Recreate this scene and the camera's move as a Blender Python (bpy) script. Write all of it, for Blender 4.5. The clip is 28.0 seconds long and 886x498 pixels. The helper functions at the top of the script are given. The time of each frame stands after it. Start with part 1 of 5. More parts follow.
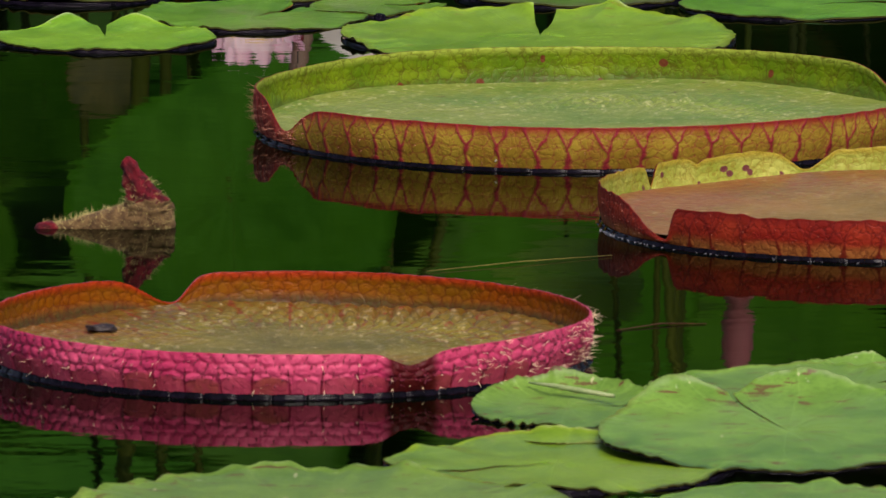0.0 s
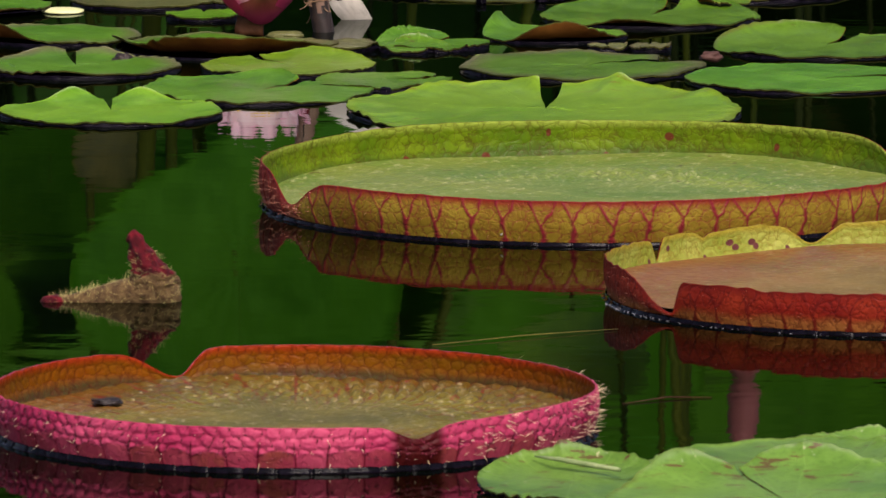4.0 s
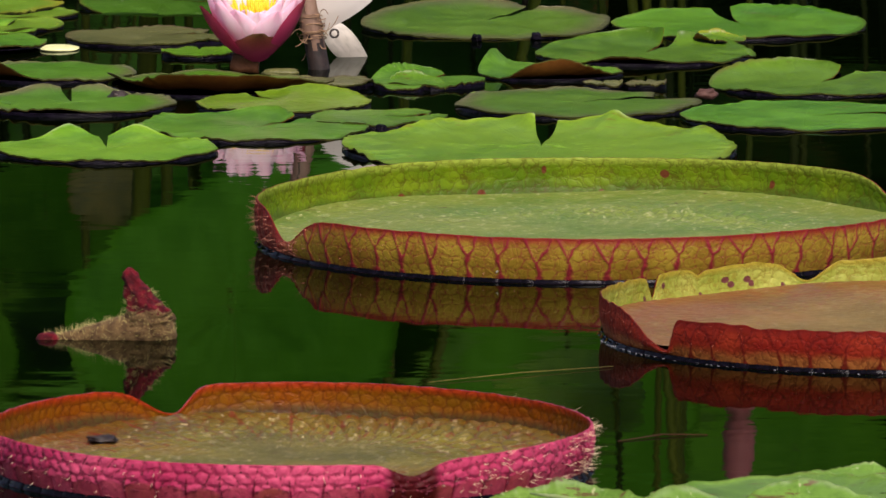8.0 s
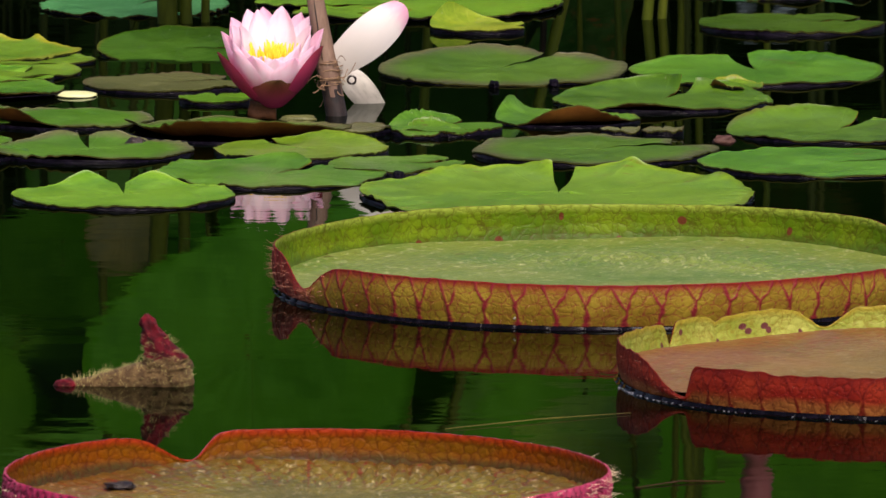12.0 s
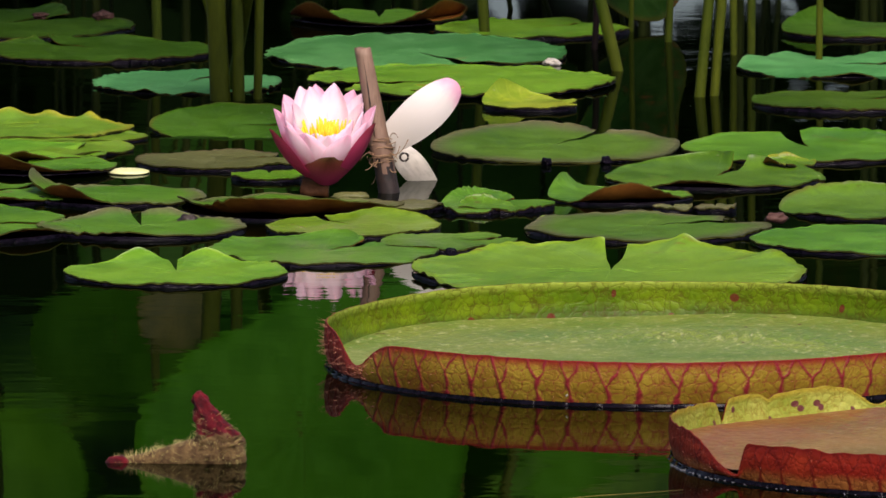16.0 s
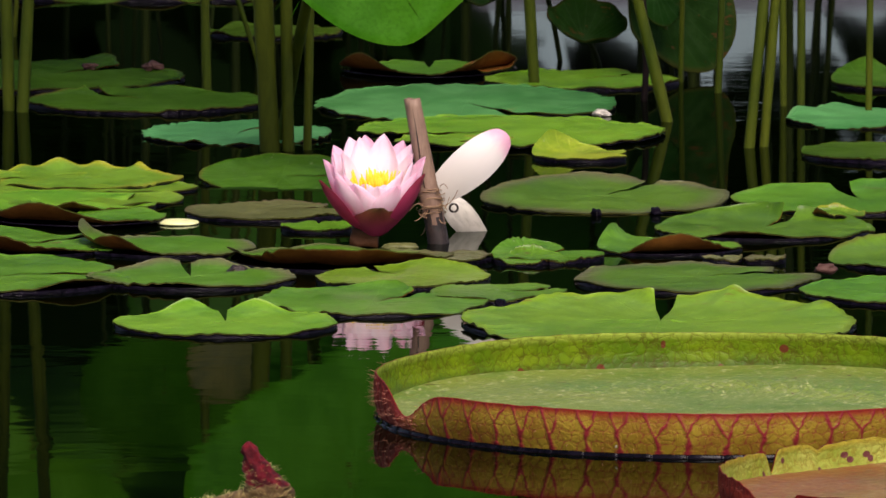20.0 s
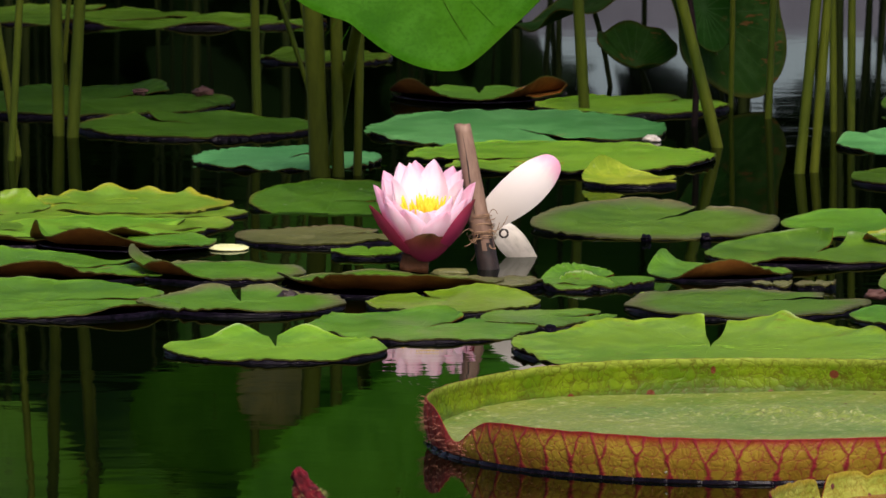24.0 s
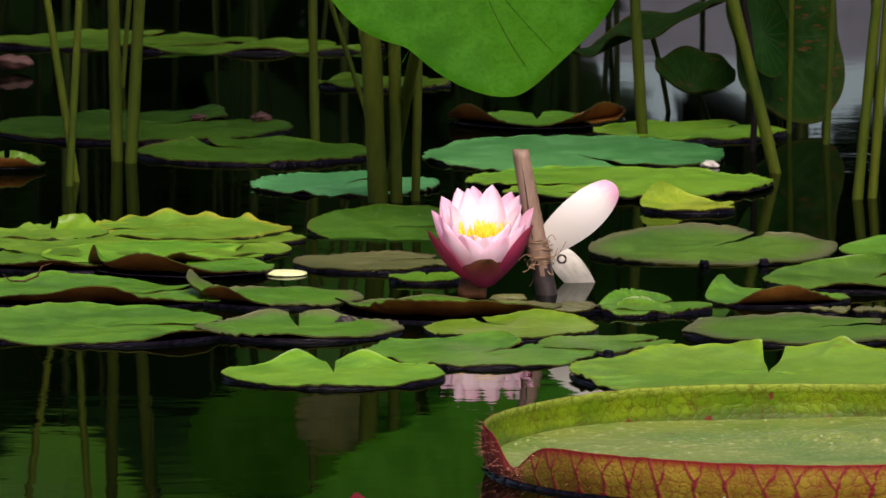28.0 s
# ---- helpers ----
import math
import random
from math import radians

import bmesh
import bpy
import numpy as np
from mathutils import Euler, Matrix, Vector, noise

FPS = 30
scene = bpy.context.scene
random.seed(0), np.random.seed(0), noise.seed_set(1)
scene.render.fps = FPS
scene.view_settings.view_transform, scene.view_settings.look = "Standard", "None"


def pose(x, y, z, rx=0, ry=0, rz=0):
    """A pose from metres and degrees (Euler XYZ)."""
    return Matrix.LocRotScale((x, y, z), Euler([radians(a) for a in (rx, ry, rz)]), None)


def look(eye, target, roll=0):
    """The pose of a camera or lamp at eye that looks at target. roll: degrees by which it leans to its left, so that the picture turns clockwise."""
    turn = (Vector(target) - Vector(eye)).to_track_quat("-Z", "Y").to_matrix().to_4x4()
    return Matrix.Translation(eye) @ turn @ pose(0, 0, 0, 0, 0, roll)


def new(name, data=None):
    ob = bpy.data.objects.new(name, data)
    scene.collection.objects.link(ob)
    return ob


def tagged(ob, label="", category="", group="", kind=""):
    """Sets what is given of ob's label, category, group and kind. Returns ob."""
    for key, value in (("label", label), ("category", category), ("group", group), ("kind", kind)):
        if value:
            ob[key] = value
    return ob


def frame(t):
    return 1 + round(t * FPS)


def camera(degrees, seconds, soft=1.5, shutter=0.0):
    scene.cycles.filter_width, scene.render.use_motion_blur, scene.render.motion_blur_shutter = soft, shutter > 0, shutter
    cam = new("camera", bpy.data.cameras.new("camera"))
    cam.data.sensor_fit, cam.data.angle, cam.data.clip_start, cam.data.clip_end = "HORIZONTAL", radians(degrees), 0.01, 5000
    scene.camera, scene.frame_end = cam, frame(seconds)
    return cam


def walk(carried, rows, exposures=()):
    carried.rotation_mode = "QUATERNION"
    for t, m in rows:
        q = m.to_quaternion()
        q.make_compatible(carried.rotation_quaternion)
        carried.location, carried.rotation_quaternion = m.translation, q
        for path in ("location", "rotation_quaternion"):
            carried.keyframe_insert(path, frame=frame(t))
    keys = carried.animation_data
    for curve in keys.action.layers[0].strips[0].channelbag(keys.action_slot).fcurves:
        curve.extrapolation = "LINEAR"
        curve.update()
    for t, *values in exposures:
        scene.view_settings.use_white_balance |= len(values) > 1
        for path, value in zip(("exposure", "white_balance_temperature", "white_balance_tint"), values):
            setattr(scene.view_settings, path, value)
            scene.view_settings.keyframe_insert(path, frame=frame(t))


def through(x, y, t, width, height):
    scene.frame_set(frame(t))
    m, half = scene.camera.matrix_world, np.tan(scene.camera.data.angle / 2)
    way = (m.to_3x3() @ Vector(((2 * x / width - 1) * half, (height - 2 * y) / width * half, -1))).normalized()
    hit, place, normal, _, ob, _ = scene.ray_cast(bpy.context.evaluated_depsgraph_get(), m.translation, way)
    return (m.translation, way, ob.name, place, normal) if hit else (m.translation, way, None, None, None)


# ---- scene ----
# ---- camera: a long lens on a tripod, turning where it stands ----
EYE = (0.0, 0.0, 1.35)
cam = camera(4.0, 28.0)
cam.data.dof.use_dof = True
cam.data.dof.focus_distance = 11.6
cam.data.dof.aperture_fstop = 72.0
TURNS = [
    (0, 82.4347, -0.5148),
    (0.5, 82.4758, -0.5097),
    (1, 82.5212, -0.5047),
    (1.5, 82.5705, -0.5027),
    (2, 82.6199, -0.5021),
    (2.5, 82.6633, -0.5001),
    (3, 82.7004, -0.4962),
    (3.5, 82.7355, -0.4907),
    (5.5, 82.8469, -0.4866),
    (6, 82.8703, -0.4936),
    (6.5, 82.8889, -0.4995),
    (7, 82.9041, -0.5044),
    (7.5, 82.9193, -0.5073),
    (8, 82.9359, -0.5092),
    (8.5, 82.9535, -0.5092),
    (9, 82.9721, -0.5053),
    (9.5, 82.9955, -0.4968),
    (10, 83.0252, -0.4850),
    (10.5, 83.0569, -0.4722),
    (11, 83.0867, -0.4589),
    (11.5, 83.1146, -0.4451),
    (13.5, 83.2629, -0.3641),
    (14, 83.3070, -0.3317),
    (14.5, 83.3539, -0.2973),
    (15, 83.4026, -0.2618),
    (15.5, 83.4504, -0.2264),
    (16, 83.4944, -0.1920),
    (16.5, 83.5315, -0.1605),
    (17, 83.5628, -0.1320),
    (17.5, 83.5902, -0.1055),
    (18, 83.6156, -0.0789),
    (18.5, 83.6429, -0.0494),
    (19, 83.6732, -0.0190),
    (19.5, 83.7016, 0.0085),
    (20, 83.7241, 0.0331),
    (20.5, 83.7416, 0.0582),
    (21, 83.7558, 0.0852),
    (21.5, 83.7690, 0.1117),
    (23.5, 83.8255, 0.2297),
    (24, 83.8393, 0.2606),
    (24.5, 83.8481, 0.2905),
    (25, 83.8540, 0.3200),
    (25.5, 83.8623, 0.3500),
    (26, 83.8755, 0.3814),
    (26.5, 83.8927, 0.4148),
    (27, 83.9117, 0.4496),
    (27.5, 83.9323, 0.4860),
    (28, 83.9549, 0.5242),
]
walk(cam, [(t, pose(*EYE, rx, 0, rz)) for t, rx, rz in TURNS], [(0, 0.91, 6800, 22), (28, 0.91, 6800, 22)])

# ---- sky, soft sun, exposure ----
world = bpy.data.worlds.new("overcast_sky")
scene.world = world
world.use_nodes = True
wn = world.node_tree.nodes
sky = wn.new("ShaderNodeTexSky")
sky.sky_type = "NISHITA"
sky.sun_disc = False
sky.sun_elevation, sky.sun_rotation = radians(50), radians(166)
sky.air_density, sky.dust_density = 1.0, 3.0
world.node_tree.links.new(sky.outputs[0], wn["Background"].inputs[0])
wn["Background"].inputs[1].default_value = 0.085
sun = new("sun", bpy.data.lights.new("sun", "SUN"))
sun.data.energy, sun.data.angle, sun.data.color = 2.6, radians(30), (1.0, 0.96, 0.88)
sun.matrix_world = look((2.0, 4.8, 9.0), (0.2, 12.0, 0.0))


# ---- node materials ----
class Nodes:
    """A small writer of node trees."""

    def __init__(self, name):
        self.mat = bpy.data.materials.new(name)
        self.mat.use_nodes = True
        self.tree = self.mat.node_tree
        self.bsdf = self.tree.nodes["Principled BSDF"]
        self.out = self.tree.nodes["Material Output"]

    def put(self, socket, value):
        if isinstance(value, bpy.types.NodeSocket):
            self.tree.links.new(value, socket)
        elif isinstance(value, tuple) and len(value) == 3 and socket.type == "RGBA":
            socket.default_value = (*value, 1.0)
        else:
            socket.default_value = value

    def node(self, kind, **inputs):
        n = self.tree.nodes.new(kind)
        for k, v in inputs.items():
            self.put(n.inputs[k], v)
        return n

    def coord(self, which="Object", scale=(1, 1, 1), random_shift=True):
        c = self.tree.nodes.new("ShaderNodeTexCoord").outputs[which]
        m = self.node("ShaderNodeMapping", Vector=c, Scale=scale)
        if random_shift:
            r = self.tree.nodes.new("ShaderNodeObjectInfo").outputs["Random"]
            self.put(m.inputs["Location"], self.math("MULTIPLY", r, 37.0))
        return m.outputs[0]

    def math(self, op, a, b=0.0, c=0.0, clamp=False):
        n = self.tree.nodes.new("ShaderNodeMath")
        n.operation, n.use_clamp = op, clamp
        for s, v in zip(n.inputs, (a, b, c)):
            self.put(s, v)
        return n.outputs[0]

    def noise(self, vec, scale, detail=4.0, rough=0.55):
        return self.node("ShaderNodeTexNoise", Vector=vec, Scale=scale, Detail=detail, Roughness=rough).outputs[0]

    def band(self, value, lo, hi, a=0.0, b=1.0):
        n = self.tree.nodes.new("ShaderNodeMapRange")
        n.interpolation_type = "SMOOTHSTEP"
        for s, v in zip(n.inputs, (value, lo, hi, a, b)):
            self.put(s, v)
        return n.outputs[0]

    def mix(self, fac, a, b, blend="MIX"):
        n = self.tree.nodes.new("ShaderNodeMix")
        n.data_type, n.blend_type = "RGBA", blend
        self.put(n.inputs[0], fac)
        self.put(n.inputs[6], a)
        self.put(n.inputs[7], b)
        return n.outputs[2]

    def attr(self, name):
        n = self.tree.nodes.new("ShaderNodeAttribute")
        n.attribute_name = name
        return n.outputs["Fac"]

    def random(self):
        return self.tree.nodes.new("ShaderNodeObjectInfo").outputs["Random"]

    def bump(self, height, strength, distance):
        return self.node("ShaderNodeBump", Height=height, Strength=strength, Distance=distance).outputs[0]

    def done(self, color, rough, normal=None, **more):
        self.put(self.bsdf.inputs["Base Color"], color)
        self.put(self.bsdf.inputs["Roughness"], rough)
        if normal is not None:
            self.put(self.bsdf.inputs["Normal"], normal)
        for k, v in more.items():
            self.put(self.bsdf.inputs[k.replace("_", " ")], v)
        return self.mat

    def let_through(self, color, share):
        """Some of the light passes through the thin leaf."""
        t = self.node("ShaderNodeBsdfTranslucent", Color=color)
        m = self.tree.nodes.new("ShaderNodeMixShader")
        self.put(m.inputs[0], share)
        self.tree.links.new(self.bsdf.outputs[0], m.inputs[1])
        self.tree.links.new(t.outputs[0], m.inputs[2])
        self.tree.links.new(m.outputs[0], self.out.inputs[0])


def leaf_material(name, deep, light, blemish, rough=0.36, blemishes=0.62, veins=18, vein_color=None, through=0.0, edge=(0.085, 0.035, 0.014), edge_from=0.96, edge_amount=0.55, gloss=0.2, specks=0.25, scarred=0.45, scratches=0.0):
    n = Nodes(name)
    v = n.coord()
    raw = n.tree.nodes.new("ShaderNodeTexCoord").outputs["Object"]
    xyz = n.node("ShaderNodeSeparateXYZ", Vector=raw)
    turn = n.math("MULTIPLY", n.math("ARCTAN2", xyz.outputs[1], xyz.outputs[0]), veins / (2 * math.pi))
    wob = n.math("MULTIPLY", n.noise(raw, 14.0, 2.0), 0.5)
    saw = n.math("ABSOLUTE", n.math("SUBTRACT", n.math("FRACT", n.math("ADD", turn, wob)), 0.5))
    length = n.tree.nodes.new("ShaderNodeVectorMath")
    length.operation = "LENGTH"
    n.tree.links.new(raw, length.inputs[0])
    away = n.math("MULTIPLY", saw, length.outputs["Value"])
    vein = n.band(away, 0.0004, 0.0028, 1.0, 0.0)
    big, mid, fine = n.noise(v, 7.0, 3.0), n.noise(v, 34.0, 5.0, 0.65), n.noise(v, 240.0, 3.0, 0.6)
    col = n.mix(n.band(big, 0.32, 0.68), deep, light)
    col = n.mix(n.math("MULTIPLY", n.band(mid, 0.4, 0.7), 0.5), col, tuple(min(1.0, c * 1.35 + 0.008) for c in light))
    col = n.mix(n.math("MULTIPLY", n.band(fine, 0.45, 0.7), 0.32), col, tuple(c * 0.5 for c in deep))
    spot = n.band(n.noise(n.coord(scale=(0.5, 1.8, 1)), 75.0, 3.0, 0.6), blemishes + 0.06, blemishes + 0.09)
    spot = n.math("MULTIPLY", spot, n.band(n.noise(v, 9.0, 2.0), scarred, scarred + 0.15))
    col = n.mix(n.math("MULTIPLY", spot, 0.8), col, blemish)
    if scratches:
        line = n.noise(n.coord(scale=(0.12, 1.0, 1)), 150.0, 2.0, 0.5)
        line = n.math("MULTIPLY", n.band(line, 0.66, 0.70), n.band(n.noise(v, 16.0, 2.0), 0.5, 0.6))
        col = n.mix(n.math("MULTIPLY", line, scratches), col, blemish)
        pale = n.math("MULTIPLY", n.band(n.noise(n.coord(scale=(1.0, 0.2, 1)), 120.0, 2.0), 0.70, 0.73), n.band(n.noise(v, 12.0, 2.0), 0.52, 0.62))
        col = n.mix(n.math("MULTIPLY", pale, scratches), col, (0.26, 0.27, 0.13))
    rim = n.math("ADD", n.attr("edge"), n.math("MULTIPLY", n.math("SUBTRACT", big, 0.5), 0.22))
    col = n.mix(n.band(rim, edge_from, 1.05, 0.0, edge_amount), col, edge)
    col = n.mix(n.math("MULTIPLY", vein, 0.16), col, vein_color or tuple(min(1.0, c * 1.7 + 0.03) for c in light))
    speck = n.band(n.noise(v, 210.0, 1.0), 0.735, 0.76)
    col = n.mix(n.math("MULTIPLY", speck, specks), col, (0.42, 0.46, 0.30))
    hsv = n.node("ShaderNodeHueSaturation", Color=col)
    n.put(hsv.inputs["Value"], n.math("ADD", n.math("MULTIPLY", n.random(), 0.36), 0.82))
    n.put(hsv.inputs["Hue"], n.math("ADD", n.math("MULTIPLY", n.random(), 0.03), 0.485))
    col = hsv.outputs[0]
    h = n.math("ADD", n.math("MULTIPLY", mid, 0.7), n.math("MULTIPLY", fine, 0.3))
    h = n.math("ADD", h, n.math("MULTIPLY", vein, 0.15))
    m = n.done(col, n.math("ADD", n.math("MULTIPLY", mid, 0.25), rough - 0.12), n.bump(h, 0.5, 0.0018), Specular_IOR_Level=gloss)
    if through:
        n.let_through(n.mix(0.5, col, tuple(min(1.0, c * 2.2) for c in light)), through)
    return m


def plain_material(name, a, b, scale=30.0, rough=0.5, bump=0.3, depth=0.002, stretch=(1, 1, 1), through=0.0, **more):
    n = Nodes(name)
    v = n.coord(scale=stretch)
    big, fine = n.noise(v, scale, 4.0), n.noise(v, scale * 7, 4.0, 0.65)
    col = n.mix(n.band(big, 0.3, 0.7), a, b)
    col = n.mix(n.math("MULTIPLY", n.band(fine, 0.4, 0.72), 0.4), col, tuple(c * 0.5 for c in a))
    h = n.math("ADD", n.math("MULTIPLY", big, 0.6), n.math("MULTIPLY", fine, 0.4))
    m = n.done(col, n.math("ADD", n.math("MULTIPLY", fine, 0.2), rough - 0.1), n.bump(h, bump, depth), **{"Specular_IOR_Level": 0.3, **more})
    if through:
        n.let_through(col, through)
    return m


def rim_material(name, flesh, flesh_2, rib, net, net_amount=0.6, rough=0.42, foot=None, foot_line=0.3, crest=None, blend=0.25, stain=(0.035, 0.003, 0.002), panel=None, voronoi=100.0):
    """The upright rim of a giant pad: "vein" is the branching of its ribs, "up" the height in it."""
    n = Nodes(name)
    v = n.coord(random_shift=False)
    big, fine = n.noise(v, 16.0, 4.0), n.noise(v, 190.0, 4.0, 0.65)
    shake = n.node("ShaderNodeTexNoise", Vector=v, Scale=70.0, Detail=3.0).outputs["Color"]
    bent = n.node("ShaderNodeMix")
    bent.data_type, bent.blend_type = "RGBA", "LINEAR_LIGHT"
    n.put(bent.inputs[0], 0.014)
    n.put(bent.inputs[6], v)
    n.put(bent.inputs[7], shake)
    vo = n.node("ShaderNodeTexVoronoi", Vector=bent.outputs[2], Scale=voronoi)
    mottle = n.noise(v, 48.0, 5.0, 0.7)
    vo.feature = "DISTANCE_TO_EDGE"
    col = n.mix(n.band(big, 0.33, 0.67), flesh, flesh_2)
    up = n.attr("up")
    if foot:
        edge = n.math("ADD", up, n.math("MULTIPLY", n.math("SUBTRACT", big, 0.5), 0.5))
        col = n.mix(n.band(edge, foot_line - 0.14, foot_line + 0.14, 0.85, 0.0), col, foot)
    if panel:
        col = n.mix(n.math("MULTIPLY", n.attr("panel"), n.band(mottle, 0.3, 0.7, 0.95, 0.6)), col, panel)
    col = n.mix(n.math("MULTIPLY", n.band(mottle, 0.45, 0.7), 0.35), col, net)
    if crest:
        col = n.mix(n.band(n.math("ADD", up, n.math("MULTIPLY", fine, 0.12)), 0.8, 1.04), col, crest)
    col = n.mix(n.math("MULTIPLY", n.band(vo.outputs["Distance"], 0.005, 0.085, 1.0, 0.0), n.math("MULTIPLY", n.band(mottle, 0.3, 0.62, 0.25, 1.0), net_amount)), col, net)
    col = n.mix(n.math("MULTIPLY", n.band(fine, 0.48, 0.72), 0.3), col, tuple(c * 0.5 for c in flesh))
    vein = n.attr("vein")
    col = n.mix(n.band(vein, 0.0, 0.5, 0.0, blend), col, rib)
    col = n.mix(n.band(vein, 0.35, 0.85, 0.0, 0.9), col, rib)
    col = n.mix(n.band(n.attr("bruise"), 0.05, 0.55, 0.0, 0.95), col, stain)
    h = n.math("ADD", n.math("MULTIPLY", fine, 0.4), n.math("MULTIPLY", n.band(vo.outputs["Distance"], 0.0, 0.2), 0.6))
    return n.done(col, n.math("ADD", n.math("MULTIPLY", fine, 0.22), rough - 0.1), n.bump(h, 0.35, 0.0012), Specular_IOR_Level=0.08)


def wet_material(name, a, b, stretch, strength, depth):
    """A film of water drawn up on something dark: nearly black, shade included, with fine glints that run along it."""
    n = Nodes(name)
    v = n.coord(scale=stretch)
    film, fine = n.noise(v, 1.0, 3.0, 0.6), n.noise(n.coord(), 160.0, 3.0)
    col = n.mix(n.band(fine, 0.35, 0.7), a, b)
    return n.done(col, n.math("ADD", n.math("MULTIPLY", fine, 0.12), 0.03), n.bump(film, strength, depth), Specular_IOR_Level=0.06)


# colours of the place; some hold shade, as noted beside them
M_leaf = leaf_material("water_lily_leaf", (0.0336, 0.1008, 0.00336), (0.06552, 0.1596, 0.00588), (0.0756, 0.042, 0.0126), blemishes=0.565)
M_leaf_bright = leaf_material("fresh_lily_leaf", (0.05989, 0.1529, 0.00504), (0.1111, 0.214, 0.0084), (0.1092, 0.0672, 0.0126), blemishes=0.57, edge=(0.2016, 0.21, 0.0168), edge_from=0.92, edge_amount=0.3)
M_leaf_yellow = leaf_material("yellowing_lily_leaf", (0.0567, 0.1285, 0.004536), (0.09828, 0.1777, 0.00756), (0.1344, 0.0756, 0.0126), edge=(0.2268, 0.1848, 0.01008), edge_from=0.84, edge_amount=0.8)
M_leaf_dull = leaf_material("dull_lily_leaf", (0.054, 0.056, 0.015), (0.088, 0.088, 0.027), (0.0672, 0.0294, 0.0252), edge=(0.0588, 0.02688, 0.02184), edge_from=0.84, edge_amount=0.7)
M_leaf_plum = leaf_material("plum_edged_lily_leaf", (0.03468, 0.1026, 0.003612), (0.05924, 0.143, 0.007224), (0.0756, 0.0336, 0.0252), edge=(0.0924, 0.0504, 0.042), edge_from=0.70, edge_amount=0.7)
M_leaf_near = leaf_material("scarred_lily_leaf", (0.04704, 0.1042, 0.01008), (0.08904, 0.1596, 0.02016), (0.063, 0.01512, 0.01008), 0.44, 0.55, gloss=0.2, scarred=0.36, scratches=0.9, edge=(0.05, 0.018, 0.008), edge_from=0.97, edge_amount=0.6)
# Dark copy of the lily leaf; shade over far pads is in its colour.
M_leaf_dark = leaf_material("dark_lily_leaf", (0.01951, 0.05144, 0.002662), (0.03548, 0.07984, 0.004435), (0.0294, 0.0252, 0.0084), gloss=0.03)
M_leaf_lemon = leaf_material("lemon_lily_leaf", (0.1, 0.1568, 0.0072), (0.216, 0.228, 0.0117), (0.1344, 0.0252, 0.0168))
M_teal = leaf_material("bloomy_lotus_leaf", (0.030, 0.150, 0.040), (0.056, 0.205, 0.063), (0.1344, 0.2016, 0.0504), 0.5, gloss=0.08, edge=(0.084, 0.2016, 0.0672))
M_under = plain_material("red_brown_leaf_underside", (0.1277, 0.04166, 0.009408), (0.2016, 0.08064, 0.01344), 26.0, 0.4, Specular_IOR_Level=0.15)
M_leaf_edge = plain_material("thin_leaf_edge", (0.050, 0.060, 0.010), (0.085, 0.080, 0.018), 60.0, 0.5, Specular_IOR_Level=0.1)
# Wet purple edge and the shade under the leaf, in one near-black colour.
M_under_dark = wet_material("purple_black_wet_shade", (0.0016, 0.0012, 0.0026), (0.006, 0.004, 0.009), (26, 26, 420), 0.9, 0.0035)
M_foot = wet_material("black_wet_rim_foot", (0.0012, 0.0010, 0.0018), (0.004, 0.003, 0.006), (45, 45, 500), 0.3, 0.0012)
M_lotus = leaf_material("lotus_leaf", (0.01512, 0.06888, 0.00126), (0.02856, 0.1025, 0.00252), (0.042, 0.0672, 0.0126), 0.55, 0.7, 20, (0.0252, 0.1008, 0.00504), 0.3, edge=(0.0588, 0.1428, 0.0084), gloss=0.03, specks=0.0)
# Dark lotus leaf with brown edge; shade is put into its green.
M_lotus_back = leaf_material("shaded_lotus_leaf", (0.00546, 0.02075, 0.002184), (0.009828, 0.03276, 0.003276), (0.0588, 0.0252, 0.0084), 0.55, 0.55, 20, None, 0.25, edge=(0.084, 0.0378, 0.01008), edge_from=0.9, edge_amount=0.3, gloss=0.02, specks=0.0, scarred=0.35)
M_stem = plain_material("lotus_stalk", (0.02352, 0.04032, 0.00168), (0.0504, 0.06384, 0.00336), 22.0, 0.6, 0.4, 0.002, (1, 1, 0.25), Specular_IOR_Level=0.1)
# Darker copy of lotus_stalk; the shade in the stand is in its colour.
M_stem_back = plain_material("shaded_lotus_stalk", (0.01176, 0.02016, 0.00252), (0.02352, 0.0336, 0.0042), 22.0, 0.6, 0.4, 0.002, (1, 1, 0.25), Specular_IOR_Level=0.1)
M_stem_dark = plain_material("dark_stalk", (0.00504, 0.00336, 0.00336), (0.01008, 0.00588, 0.00588), 30.0, 0.6, 0.4, 0.002, (1, 1, 0.3), Specular_IOR_Level=0.05)
M_stick = plain_material("split_bamboo", (0.126, 0.0714, 0.0462), (0.2268, 0.147, 0.105), 45.0, 0.6, 0.6, 0.002, (1, 1, 0.12))
M_straw_wet = plain_material("wet_yellow_straw", (0.09, 0.075, 0.012), (0.15, 0.12, 0.02), 60.0, 0.7)
M_straw = plain_material("dry_fibre", (0.22, 0.13, 0.07), (0.32, 0.2, 0.11), 60.0, 0.7)
M_wood = plain_material("brown_wet_wood", (0.02856, 0.01008, 0.0042), (0.063, 0.0252, 0.01008), 45.0, 0.5, 0.5, Specular_IOR_Level=0.12)
M_dark = plain_material("dark_debris", (0.01008, 0.00756, 0.00672), (0.0294, 0.01848, 0.01512), 80.0, 0.5, 0.7)
M_spine = plain_material("pale_spine", (0.70, 0.52, 0.30), (0.80, 0.66, 0.44), 60.0, 0.4)
M_spine_red = plain_material("red_brown_spine", (0.30, 0.09, 0.06), (0.42, 0.2, 0.12), 60.0, 0.4)
